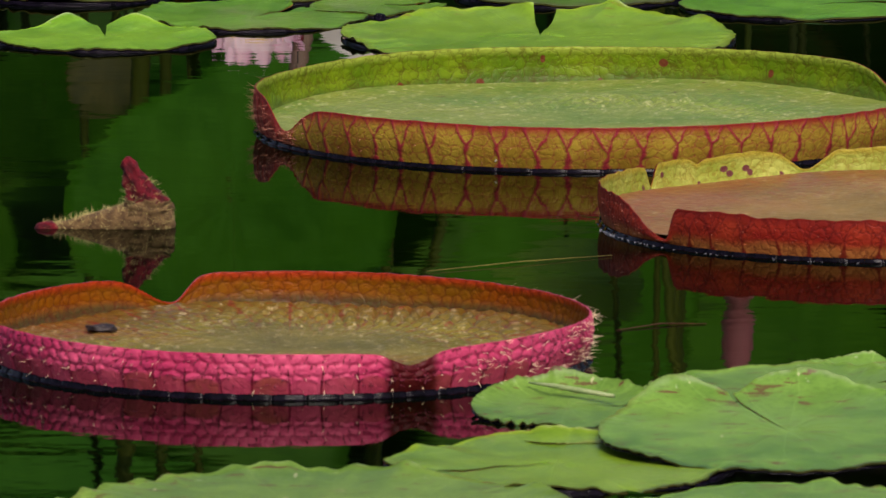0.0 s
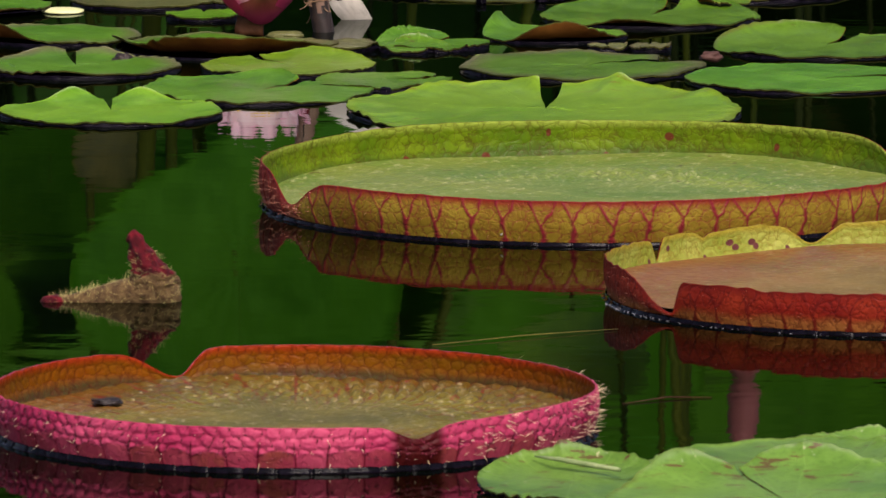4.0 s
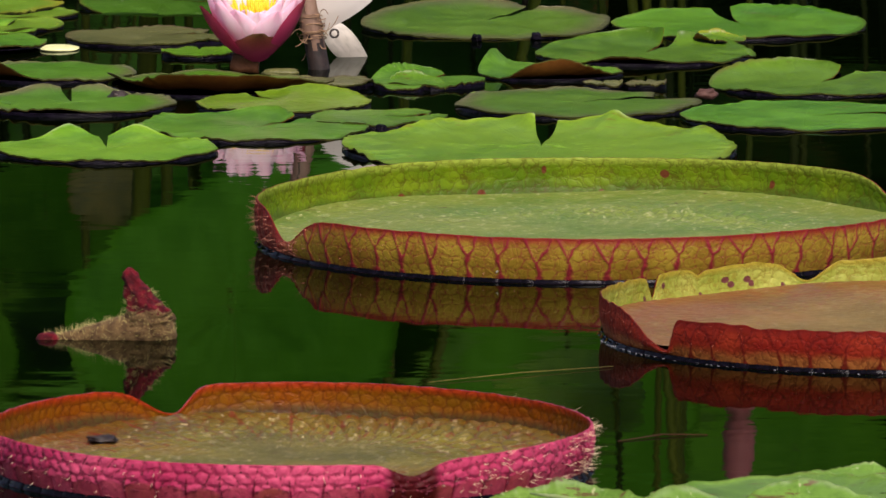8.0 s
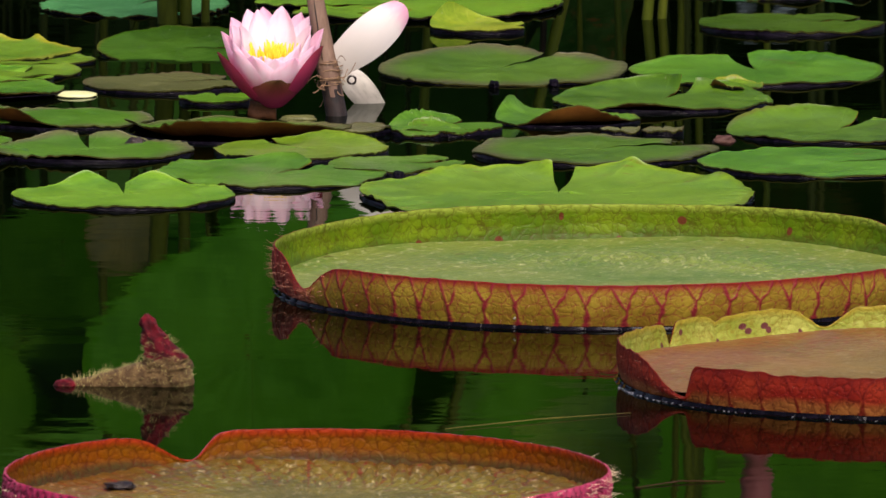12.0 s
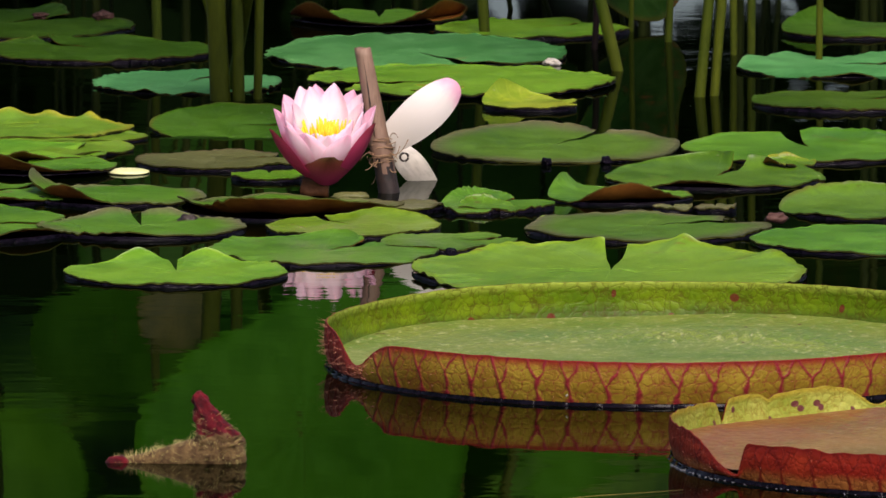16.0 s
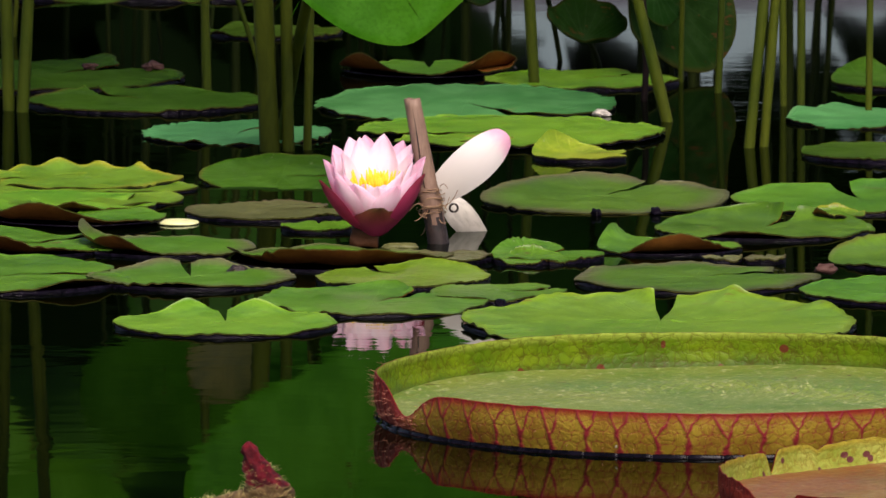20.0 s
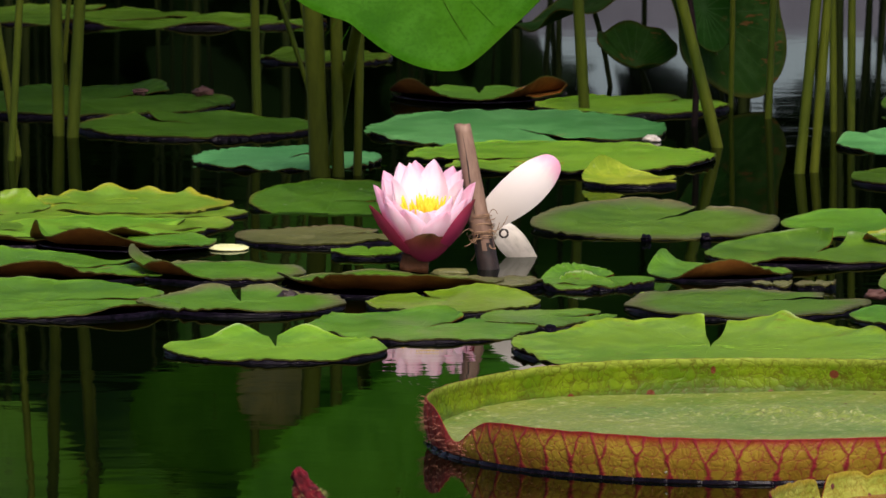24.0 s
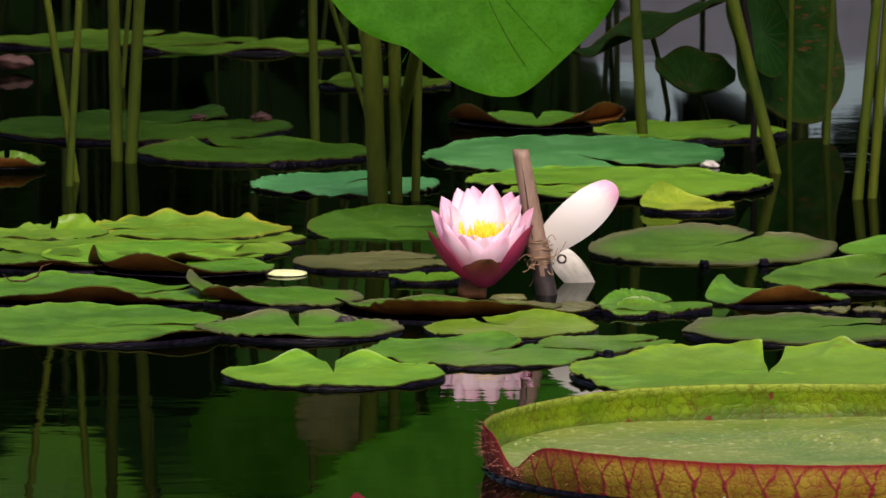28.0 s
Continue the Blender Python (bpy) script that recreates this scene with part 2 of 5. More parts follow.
M_spine_tan = plain_material("tan_spine", (0.26, 0.22, 0.07), (0.46, 0.40, 0.16), 60.0, 0.5)
M_prickle = plain_material("dark_crimson_prickle", (0.075, 0.003, 0.012), (0.14, 0.008, 0.026), 60.0, 0.5)
M_rib_pale = plain_material("pale_leaf_rib", (0.17, 0.23, 0.085), (0.24, 0.29, 0.13), 60.0, 0.5)
M_olive = plain_material("olive_brown_withering_leaf", (0.040, 0.050, 0.003), (0.085, 0.080, 0.005), 40.0, 0.6, through=0.2)
M_stamen = plain_material("yellow_stamen", (0.85, 0.56, 0.02), (0.95, 0.72, 0.05), 90.0, 0.5, 0.2, 0.001, through=0.2)
M_foam = plain_material("grey_foam_glint", (0.12, 0.12, 0.14), (0.22, 0.22, 0.25), 200.0, 0.4)
M_petal_pale = plain_material("pale_fallen_petal", (0.44, 0.41, 0.32), (0.60, 0.56, 0.50), 30.0, 0.5, 0.4, 0.002, (1, 1, 0.3), through=0.2)
M_petal_lemon = plain_material("lemon_fallen_petal", (0.55, 0.58, 0.26), (0.66, 0.68, 0.36), 40.0, 0.5)
M_lotus_stand = leaf_material("standing_lotus_leaf", (0.01486, 0.08492, 0.002123), (0.03184, 0.1327, 0.004246), (0.0252, 0.042, 0.0084), 0.55, 0.7, 20, None, 0.3, gloss=0.1, specks=0.0)
# Near black: the shade inside the leaf mass is put into the colour.
M_hedge = plain_material("shaded_hedge_leaf", (0.0018, 0.006, 0.0011), (0.0045, 0.0135, 0.0023), 3.0, 0.6, Specular_IOR_Level=0.02)
M_soil = plain_material("bank_soil", (0.0294, 0.0252, 0.0168), (0.0504, 0.042, 0.0252), 2.0, 0.9, 0.6, 0.03)
M_concrete = plain_material("grey_concrete", (0.10, 0.10, 0.13), (0.15, 0.15, 0.19), 1.6, 0.8, 0.4, 0.01, Specular_IOR_Level=0.1)
M_sepal_dry = plain_material("dry_pink_scrap", (0.045, 0.016, 0.012), (0.085, 0.038, 0.028), 80.0, 0.7)
M_duckweed = plain_material("duckweed", (0.1344, 0.2268, 0.0252), (0.2016, 0.2856, 0.042), 90.0, 0.45)


def petal_material(name, base, body, tip):
    n = Nodes(name)
    v = n.coord()
    along = n.attr("along")
    streak = n.noise(n.coord(scale=(1, 1, 0.2)), 300.0, 3.0)
    col = n.mix(n.band(along, 0.05, 0.8), base, body)
    col = n.mix(n.band(n.math("ADD", along, n.math("MULTIPLY", streak, 0.12)), 0.8, 1.06), col, tip)
    col = n.mix(n.math("MULTIPLY", n.band(streak, 0.45, 0.7), 0.1), col, base)
    m = n.done(col, n.math("ADD", n.math("MULTIPLY", n.noise(v, 90.0), 0.2), 0.38), n.bump(streak, 0.25, 0.001), Specular_IOR_Level=0.3)
    n.let_through(col, 0.36)
    return m


M_petal_in = petal_material("inner_petal", (0.92, 0.46, 0.62), (0.95, 0.84, 0.88), (0.96, 0.70, 0.80))
M_petal_mid = petal_material("middle_petal", (0.95, 0.36, 0.58), (0.99, 0.88, 0.92), (0.98, 0.74, 0.84))
M_petal_out = petal_material("outer_petal", (0.90, 0.24, 0.46), (0.98, 0.74, 0.85), (0.97, 0.60, 0.74))
M_sepal = petal_material("crimson_sepal", (0.52, 0.045, 0.15), (0.42, 0.045, 0.11), (0.24, 0.03, 0.045))
M_sepal_dark = petal_material("brown_green_sepal", (0.50, 0.05, 0.14), (0.17, 0.040, 0.025), (0.075, 0.045, 0.012))

M_bud = petal_material("closed_bud_petal", (0.42, 0.14, 0.14), (0.34, 0.13, 0.12), (0.28, 0.07, 0.08))
M_petal_blush = petal_material("blushing_fallen_petal", (0.66, 0.62, 0.56), (0.74, 0.69, 0.66), (0.72, 0.36, 0.50))

# giant pads
M_v1_out = rim_material("pink_quilted_rim", (0.275, 0.0187, 0.0616), (0.407, 0.055, 0.1122), (0.095, 0.003, 0.011), (0.20, 0.012, 0.035), 0.2,
                        blend=0.15, panel=(0.155, 0.032, 0.020))
# Dark foot joins a wet olive band and shade at the wall's base.
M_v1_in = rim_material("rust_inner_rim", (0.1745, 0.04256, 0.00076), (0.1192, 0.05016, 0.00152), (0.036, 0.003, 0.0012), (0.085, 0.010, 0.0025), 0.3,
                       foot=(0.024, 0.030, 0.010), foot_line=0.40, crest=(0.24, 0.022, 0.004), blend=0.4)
M_v2_out = rim_material("olive_rim_with_red_ribs", (0.1456, 0.088, 0.008), (0.224, 0.16, 0.017), (0.140, 0.009, 0.016), (0.125, 0.026, 0.010), 0.35,
                        crest=(0.15, 0.012, 0.008), blend=0.55, stain=(0.13, 0.013, 0.011))
# Pale crest: highlight painted in. Dark foot: shade at the wall's base.
M_v2_in = rim_material("green_inner_rim", (0.056, 0.110, 0.002), (0.102, 0.160, 0.0035), (0.046, 0.044, 0.003), (0.046, 0.030, 0.003), 0.62,
                       crest=(0.19, 0.25, 0.03), stain=(0.085, 0.018, 0.008), foot=(0.040, 0.075, 0.008), foot_line=0.30, voronoi=85.0)
M_v3_out = rim_material("rust_red_rim", (0.1322, 0.00728, 0.0044), (0.2065, 0.02128, 0.0077), (0.085, 0.006, 0.004), (0.050, 0.004, 0.003), 0.75,
                        foot=(0.22, 0.085, 0.02), foot_line=0.28, crest=(0.115, 0.008, 0.005), blend=0.15)
M_v3_in = rim_material("yellow_inner_rim", (0.165, 0.200, 0.022), (0.285, 0.300, 0.060), (0.13, 0.13, 0.010), (0.15, 0.095, 0.010), 0.65,
                       crest=(0.24, 0.19, 0.02), stain=(0.085, 0.018, 0.024), voronoi=120.0)


def floor_material(name, a, b, pale, red, pale_at=0.58, toward_rim=0.0):
    n = Nodes(name)
    v = n.coord(random_shift=False)
    big, mid, fine = n.noise(v, 9.0, 3.0), n.noise(v, 60.0, 5.0, 0.65), n.noise(v, 260.0, 4.0, 0.65)
    col = n.mix(n.band(big, 0.35, 0.65), a, b)
    streak = n.noise(n.coord(scale=(1, 0.5, 1), random_shift=False), 170.0, 6.0, 0.75)
    # Pale streaks and patches partly paint glints and sheen of the wet floor.
    col = n.mix(n.math("MULTIPLY", n.band(streak, pale_at, pale_at + 0.12), 0.6), col, pale)
    patch = n.noise(n.coord(scale=(1, 0.3, 1), random_shift=False), 130.0, 4.0, 0.7)
    col = n.mix(n.math("MULTIPLY", n.band(patch, pale_at + 0.02, pale_at + 0.12), n.band(big, 0.35, 0.62, 0.05, 0.4)), col, pale)
    col = n.mix(n.math("MULTIPLY", n.band(n.noise(v, 5.0, 3.0), 0.48, 0.66), 0.4), col, red)
    col = n.mix(n.band(n.math("ADD", n.attr("out"), n.math("MULTIPLY", n.math("SUBTRACT", mid, 0.5), 0.4)), 0.55, 0.98, 0.0, toward_rim), col, red)
    vein = n.attr("vein")
    col = n.mix(n.math("MULTIPLY", n.band(vein, 0.1, 0.7), n.band(mid, 0.3, 0.6, 0.45, 0.9)), col, red)
    spot = n.band(n.noise(v, 75.0, 3.0), 0.69, 0.73)
    col = n.mix(spot, col, (0.055, 0.020, 0.008))
    col = n.mix(n.math("MULTIPLY", n.band(fine, 0.45, 0.7), 0.25), col, tuple(c * 0.5 for c in a))
    h = n.math("ADD", n.math("MULTIPLY", mid, 0.7), n.math("MULTIPLY", fine, 0.3))
    return n.done(col, n.math("ADD", n.math("MULTIPLY", mid, 0.3), 0.28), n.bump(h, 0.6, 0.003), Specular_IOR_Level=0.3)


M_v1_floor = floor_material("olive_wet_pad_floor", (0.07033, 0.06068, 0.00333), (0.1319, 0.1073, 0.00814), (0.50, 0.41, 0.22), (0.110, 0.011, 0.004), 0.55, 0.3)
M_v2_floor = floor_material("green_pad_floor", (0.07998, 0.1395, 0.0186), (0.1395, 0.1814, 0.03162), (0.50, 0.48, 0.25), (0.125, 0.150, 0.022), 0.545)
M_v3_floor = floor_material("tan_pad_floor", (0.125, 0.078, 0.013), (0.205, 0.125, 0.028), (0.38, 0.31, 0.16), (0.16, 0.030, 0.014), 0.55, 0.35)


def water_material():
    n = Nodes("dark_pond_water")
    v = n.coord(scale=(0.55, 0.85, 1.0), random_shift=False)
    wave = n.noise(v, 17.0, 2.0, 0.5)
    small = n.noise(v, 75.0, 2.0, 0.5)
    calm = n.band(n.noise(n.coord(random_shift=False), 2.3, 2.0), 0.42, 0.62, 0.25, 1.0)
    away = n.node("ShaderNodeSeparateXYZ", Vector=n.coord(random_shift=False)).outputs[1]
    calm = n.math("MULTIPLY", calm, n.band(away, 13.3, 14.3, 1.0, 0.10))
    h = n.math("MULTIPLY", n.math("ADD", wave, n.math("MULTIPLY", small, 0.2)), calm)
    tone = n.mix(n.noise(v, 1.5, 2.0), (0.0002, 0.0007, 0.0001), (0.0006, 0.0020, 0.0002))
    bent = n.bump(h, 0.09, 0.0035)
    n.done(tone, 0.6, Specular_IOR_Level=0.0)
    mirror = n.node("ShaderNodeBsdfAnisotropic", Color=(0.62, 0.65, 0.62), Roughness=0.02, Normal=bent)
    share = n.node("ShaderNodeFresnel", IOR=1.333, Normal=bent)
    both = n.tree.nodes.new("ShaderNodeMixShader")
    n.put(both.inputs[0], share.outputs[0])
    n.tree.links.new(n.bsdf.outputs[0], both.inputs[1])
    n.tree.links.new(mirror.outputs[0], both.inputs[2])
    n.tree.links.new(both.outputs[0], n.out.inputs[0])
    return n.mat


M_water = water_material()


# ---- builders ----
def thing(name, x, y, z, label, category, group="", turn=0.0, lean=(0.0, 0.0)):
    ob = new(name)
    ob.empty_display_size = 0.02
    ob.matrix_basis = pose(x, y, z, lean[0], lean[1], turn)
    return tagged(ob, label, category, group)


def mesh_object(name, verts, faces, mats, parent=None, label="", slots=None, attrs=None, smooth=True):
    me = bpy.data.meshes.new(name)
    me.from_pydata([tuple(v) for v in verts], [], [tuple(f) for f in faces])
    for m in mats:
        me.materials.append(m)
    if slots is not None:
        me.polygons.foreach_set("material_index", np.asarray(slots, dtype=np.int32))
    me.polygons.foreach_set("use_smooth", np.full(len(me.polygons), smooth))
    for key, values in (attrs or {}).items():
        a = me.attributes.new(key, "FLOAT", "POINT")
        a.data.foreach_set("value", np.asarray(values, dtype=np.float32))
    me.update()
    ob = new(name, me)
    if parent:
        ob.parent = parent
    if label:
        ob["label"] = label
    return ob


def part(name, bm, material, parent, label=""):
    me = bpy.data.meshes.new(name)
    bm.to_mesh(me)
    bm.free()
    me.materials.append(material)
    me.polygons.foreach_set("use_smooth", np.full(len(me.polygons), True))
    ob = new(name, me)
    ob.parent = parent
    if label:
        ob["label"] = label
    return ob


def wave(a, seed, low=2, high=7):
    """A smooth closed wobble round a circle, about -1 to 1."""
    rng = random.Random(seed)
    s = 0.0
    for k in range(low, high + 1):
        s = s + rng.uniform(0.4, 1.0) / (k ** 0.6) * np.sin(k * a + rng.uniform(0, 6.3))
    return s / 1.6


def grid_faces(rows, cols, closed=False, start=0, flip=False):
    fs = []
    n = cols if closed else cols - 1
    for i in range(rows - 1):
        for j in range(n):
            a, b = start + i * cols + j, start + i * cols + (j + 1) % cols
            q = (a, b, b + cols, a + cols)
            fs.append(q[::-1] if flip else q)
    return fs


def gap_of(a, at):
    d = np.abs((a - at + math.pi) % (2 * math.pi) - math.pi)
    return d


def lily_pad(x, y, r, notch=90, gap=9, top=None, under=None, curls=(), wavy=0.012, z=0.004, lean=(0, 0), squash=1.0, seed=1,
             label="green water lily pad lying on the dark pond", teeth=0.0, ruffle=0.0025, frill=0.0, crimp=0.002, cut=0.995, name="water_lily_pad", veins=0, dome=0.0):
    """A floating leaf: a thin blade with a slit to its middle, curled and wavy at the edge; parts: blade, edge, ribs."""
    top, under = top or M_leaf, under or M_under
    afloat = z < 0.0042
    z = z + 0.0012 if afloat else z
    base = thing(name, x, y, z, label, "lily pad", "floating leaves", 0, lean)
    cols, rows = (361 if crimp > 0.004 or teeth else 181), 14
    half = radians(gap)
    a = radians(notch) + half + (2 * math.pi - 2 * half) * np.linspace(0, 1, cols)
    rr = np.linspace(0.0, 1.0, rows) ** 0.8
    reach = 1 + wavy * 2.2 * wave(a, seed) + teeth * np.abs(np.sin(a * 27 + 2 * np.sin(3 * a + seed))) * (0.55 + 0.45 * np.sin(a * 7 + seed))
    s = np.linspace(0, 1, cols)
    reach = reach * (1 - 0.22 * (np.exp(-(s / 0.03) ** 2) + np.exp(-((1 - s) / 0.03) ** 2)))
    inner = 1 - cut

    def lift(q, ang):
        h = ruffle * wave(ang, seed + 3, 3, 11) * q ** 3 + dome * (1 - q * q)
        h = h + 0.0012 * wave(ang + q * 5, seed + 9, 2, 5) * q
        px, py = q * r * np.cos(ang), q * r * np.sin(ang)
        h = h + 0.0011 * np.sin(px * 95 + seed) * np.sin(py * 41 + seed * 2 + px * 30)
        h = h + crimp * wave(ang, seed + 31, 26, 64) * (0.6 + wave(ang, seed + 33, 2, 6)) * q ** 9
        h = h + frill * np.maximum(0, wave(ang, seed + 21, 9, 17)) ** 1.3 * q ** 6
        for at, wide, high in curls:
            g = np.exp(-(gap_of(ang, radians(at)) / radians(wide)) ** 2)
            h = h + high * g * q ** 5
        return h

    def pull(q, ang):
        p = 1.0
        for at, wide, high in curls:
            g = np.exp(-(gap_of(ang, radians(at)) / radians(wide)) ** 2)
            p = p - 0.35 * abs(high) / r * g * q ** 5
        return p

    V = []
    for q in rr:
        q = inner + (1 - inner) * q
        rad = r * q * (1 + (reach - 1) * q) * pull(q, a)
        zz = lift(q, a)
        V += [(rad[j] * math.cos(a[j]), rad[j] * math.sin(a[j]) * squash, zz[j]) for j in range(cols)]
    nv = len(V)
    thick = 0.0011
    low = [(px, py, pz - thick) for px, py, pz in V]
    blade_faces = grid_faces(rows, cols)
    low_faces = grid_faces(rows, cols, start=0, flip=True)
    # rolled rim between the upper and the lower skin
    ring = [(rows - 1) * cols + j for j in range(cols)]
    skirt = [low[i] for i in ring]
    side = [((rows - 1) * cols + j, nv + j, nv + j + 1, (rows - 1) * cols + j + 1) for j in range(cols - 1)]
    blade = mesh_object("blade", V + skirt, blade_faces + side, [top, M_leaf_edge], base, "", np.append(np.zeros(len(blade_faces)), np.ones(len(side))), {"edge": np.append(np.repeat(rr, cols), np.full(cols, 0.5))})
    mesh_object("underside", low, low_faces, [under], base, "red-brown underside")
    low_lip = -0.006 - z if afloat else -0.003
    # wet lip that the leaf draws up from the water, shade below painted in
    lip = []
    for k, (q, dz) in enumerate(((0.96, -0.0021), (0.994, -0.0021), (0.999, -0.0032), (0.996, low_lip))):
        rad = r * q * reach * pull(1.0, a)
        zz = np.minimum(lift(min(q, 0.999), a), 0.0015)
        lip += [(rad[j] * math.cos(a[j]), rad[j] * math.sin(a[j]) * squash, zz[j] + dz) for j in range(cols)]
    mesh_object("wet_edge", lip, grid_faces(4, cols), [M_under_dark], base, "dark wet edge with painted shade at the water")
    for k in range(veins):
        ang = radians(notch) + 2 * math.pi * (k + 1) / (veins + 1)
        pts, ws = [], []
        for q in np.linspace(0.06, 0.9, 12):
            aa = ang + 0.05 * math.sin(q * 4 + k)
            rad = r * q * (1 + wavy * 2.2 * q * float(wave(np.array(aa), seed))) * float(pull(q, np.array(aa)))
            pts.append(Vector((rad * math.cos(aa), rad * math.sin(aa) * squash, float(lift(q, np.array(aa))) - 0.0003)))
            ws.append(0.0006 * (1 - 0.8 * q))
        tube("leaf_vein", pts, ws, top, blade, 5)
    return base


def tube(name, pts, radii, material, parent=None, sides=8, label="", cap=True):
    """A round tapering stalk along points."""
    pts = [Vector(p) for p in pts]
    V, F = [], []
    whole = pts[-1] - pts[0]
    ref = Vector((1, 0, 0)) if abs(whole.z) > 0.6 * whole.length else Vector((0, 0, 1))
    for i, p in enumerate(pts):
        d = (pts[min(i + 1, len(pts) - 1)] - pts[max(i - 1, 0)]).normalized()
        u = (ref - d * ref.dot(d)).normalized()
        w = d.cross(u)
        for k in range(sides):
            t = 2 * math.pi * k / sides
            V.append(p + (u * math.cos(t) + w * math.sin(t)) * radii[i])
    F = grid_faces(len(pts), sides, True)
    if cap:
        F.append(tuple(range(sides))[::-1])
        F.append(tuple((len(pts) - 1) * sides + k for k in range(sides)))
    return mesh_object(name, V, F, [material], parent, label)


def bend(a, b, sag, n=14, side=(0, 0, 0)):
    a, b, side = Vector(a), Vector(b), Vector(side)
    return [a.lerp(b, t) + (Vector((0, 0, sag)) + side) * (4 * t * (1 - t)) for t in np.linspace(0, 1, n)]


def spines(name, spots, material, parent, label="", sides=4):
    """Thorns: spots are (root, way, length, thickness)."""
    V, F = [], []
    for root, way, length, thick in spots:
        way = way.normalized()
        u = way.orthogonal().normalized()
        w = way.cross(u)
        s = len(V)
        for k in range(sides):
            t = 2 * math.pi * k / sides
            V.append(root + (u * math.cos(t) + w * math.sin(t)) * thick)
        V.append(root + way * length)
        F += [(s + k, s + (k + 1) % sides, s + sides) for k in range(sides)]
    ob = mesh_object(name, V, F, [material], parent, label)
    ob["kind"] = "stuff"
    return ob


def rib_field(u, v, ribs, seed, fork=0.5):
    """How near a place in the rim (u: in turns of ribs, v: 0 foot to 1 crest) is to a forked rib: 1 on it."""
    rng = np.random.RandomState(seed)
    off = rng.uniform(-0.16, 0.16, ribs)
    fk = rng.uniform(fork - 0.14, fork + 0.12, ribs)
    lf, rt = rng.uniform(0.24, 0.44, ribs), rng.uniform(0.24, 0.44, ribs)
    best = np.full(u.shape, 9.0)
    u = u + 0.04 * np.sin(v * 7 + u * 5.3) + 0.012 * np.sin(v * 19 + u * 11.7)
    base = np.floor(u).astype(int)
    for d in (-1, 0, 1):
        k = (base + d) % ribs
        x0 = base + d + 0.5 + off[k]
        t = np.clip((v - fk[k]) / (1.02 - fk[k]), 0, 1)
        width = 0.040 * (1 - 0.40 * v) * (1 + 0.4 * np.sin(u * 7.7 + v * 13)) + 0.03 * (v < 0.1)
        trunk = np.where(v <= fk[k] + 0.03, np.abs(u - x0), 9.0)
        left = np.where(v >= fk[k], np.abs(u - (x0 - lf[k] * t ** 0.8)), 9.0) * 1.25
        right = np.where(v >= fk[k], np.abs(u - (x0 + rt[k] * t ** 0.8)), 9.0) * 1.25
        best = np.minimum(best, np.minimum(trunk, np.minimum(left, right)) / width)
    return np.clip(1.15 - 0.46 * best, 0, 1)


def scale_field(u, v, rows, seed):
    """Quilted cells in staggered rows: distance to the nearest seam, 0 on the seam, and the swelling of the cell."""
    rng = np.random.RandomState(seed)
    table = rng.uniform(-0.22, 0.22, (rows + 4, 512, 2))
    f1, f2 = np.full(u.shape, 9.0), np.full(u.shape, 9.0)
    vr = v * rows
    for di in (-1, 0, 1):
        i = np.floor(vr).astype(int) + di
        shift = 0.5 * (i % 2)
        j0 = np.floor(u - shift).astype(int)
        for dj in (-1, 0, 1):
            j = j0 + dj
            t = table[(i + 2) % (rows + 4), j % 512]
            du = u - (j + 0.5 + shift + t[..., 0])
            dv = vr - (i + 0.5 + t[..., 1])
            d = np.sqrt(du * du + dv * dv)
            f2 = np.minimum(f2, np.maximum(d, f1))
            f1 = np.minimum(f1, d)
    return f2 - f1


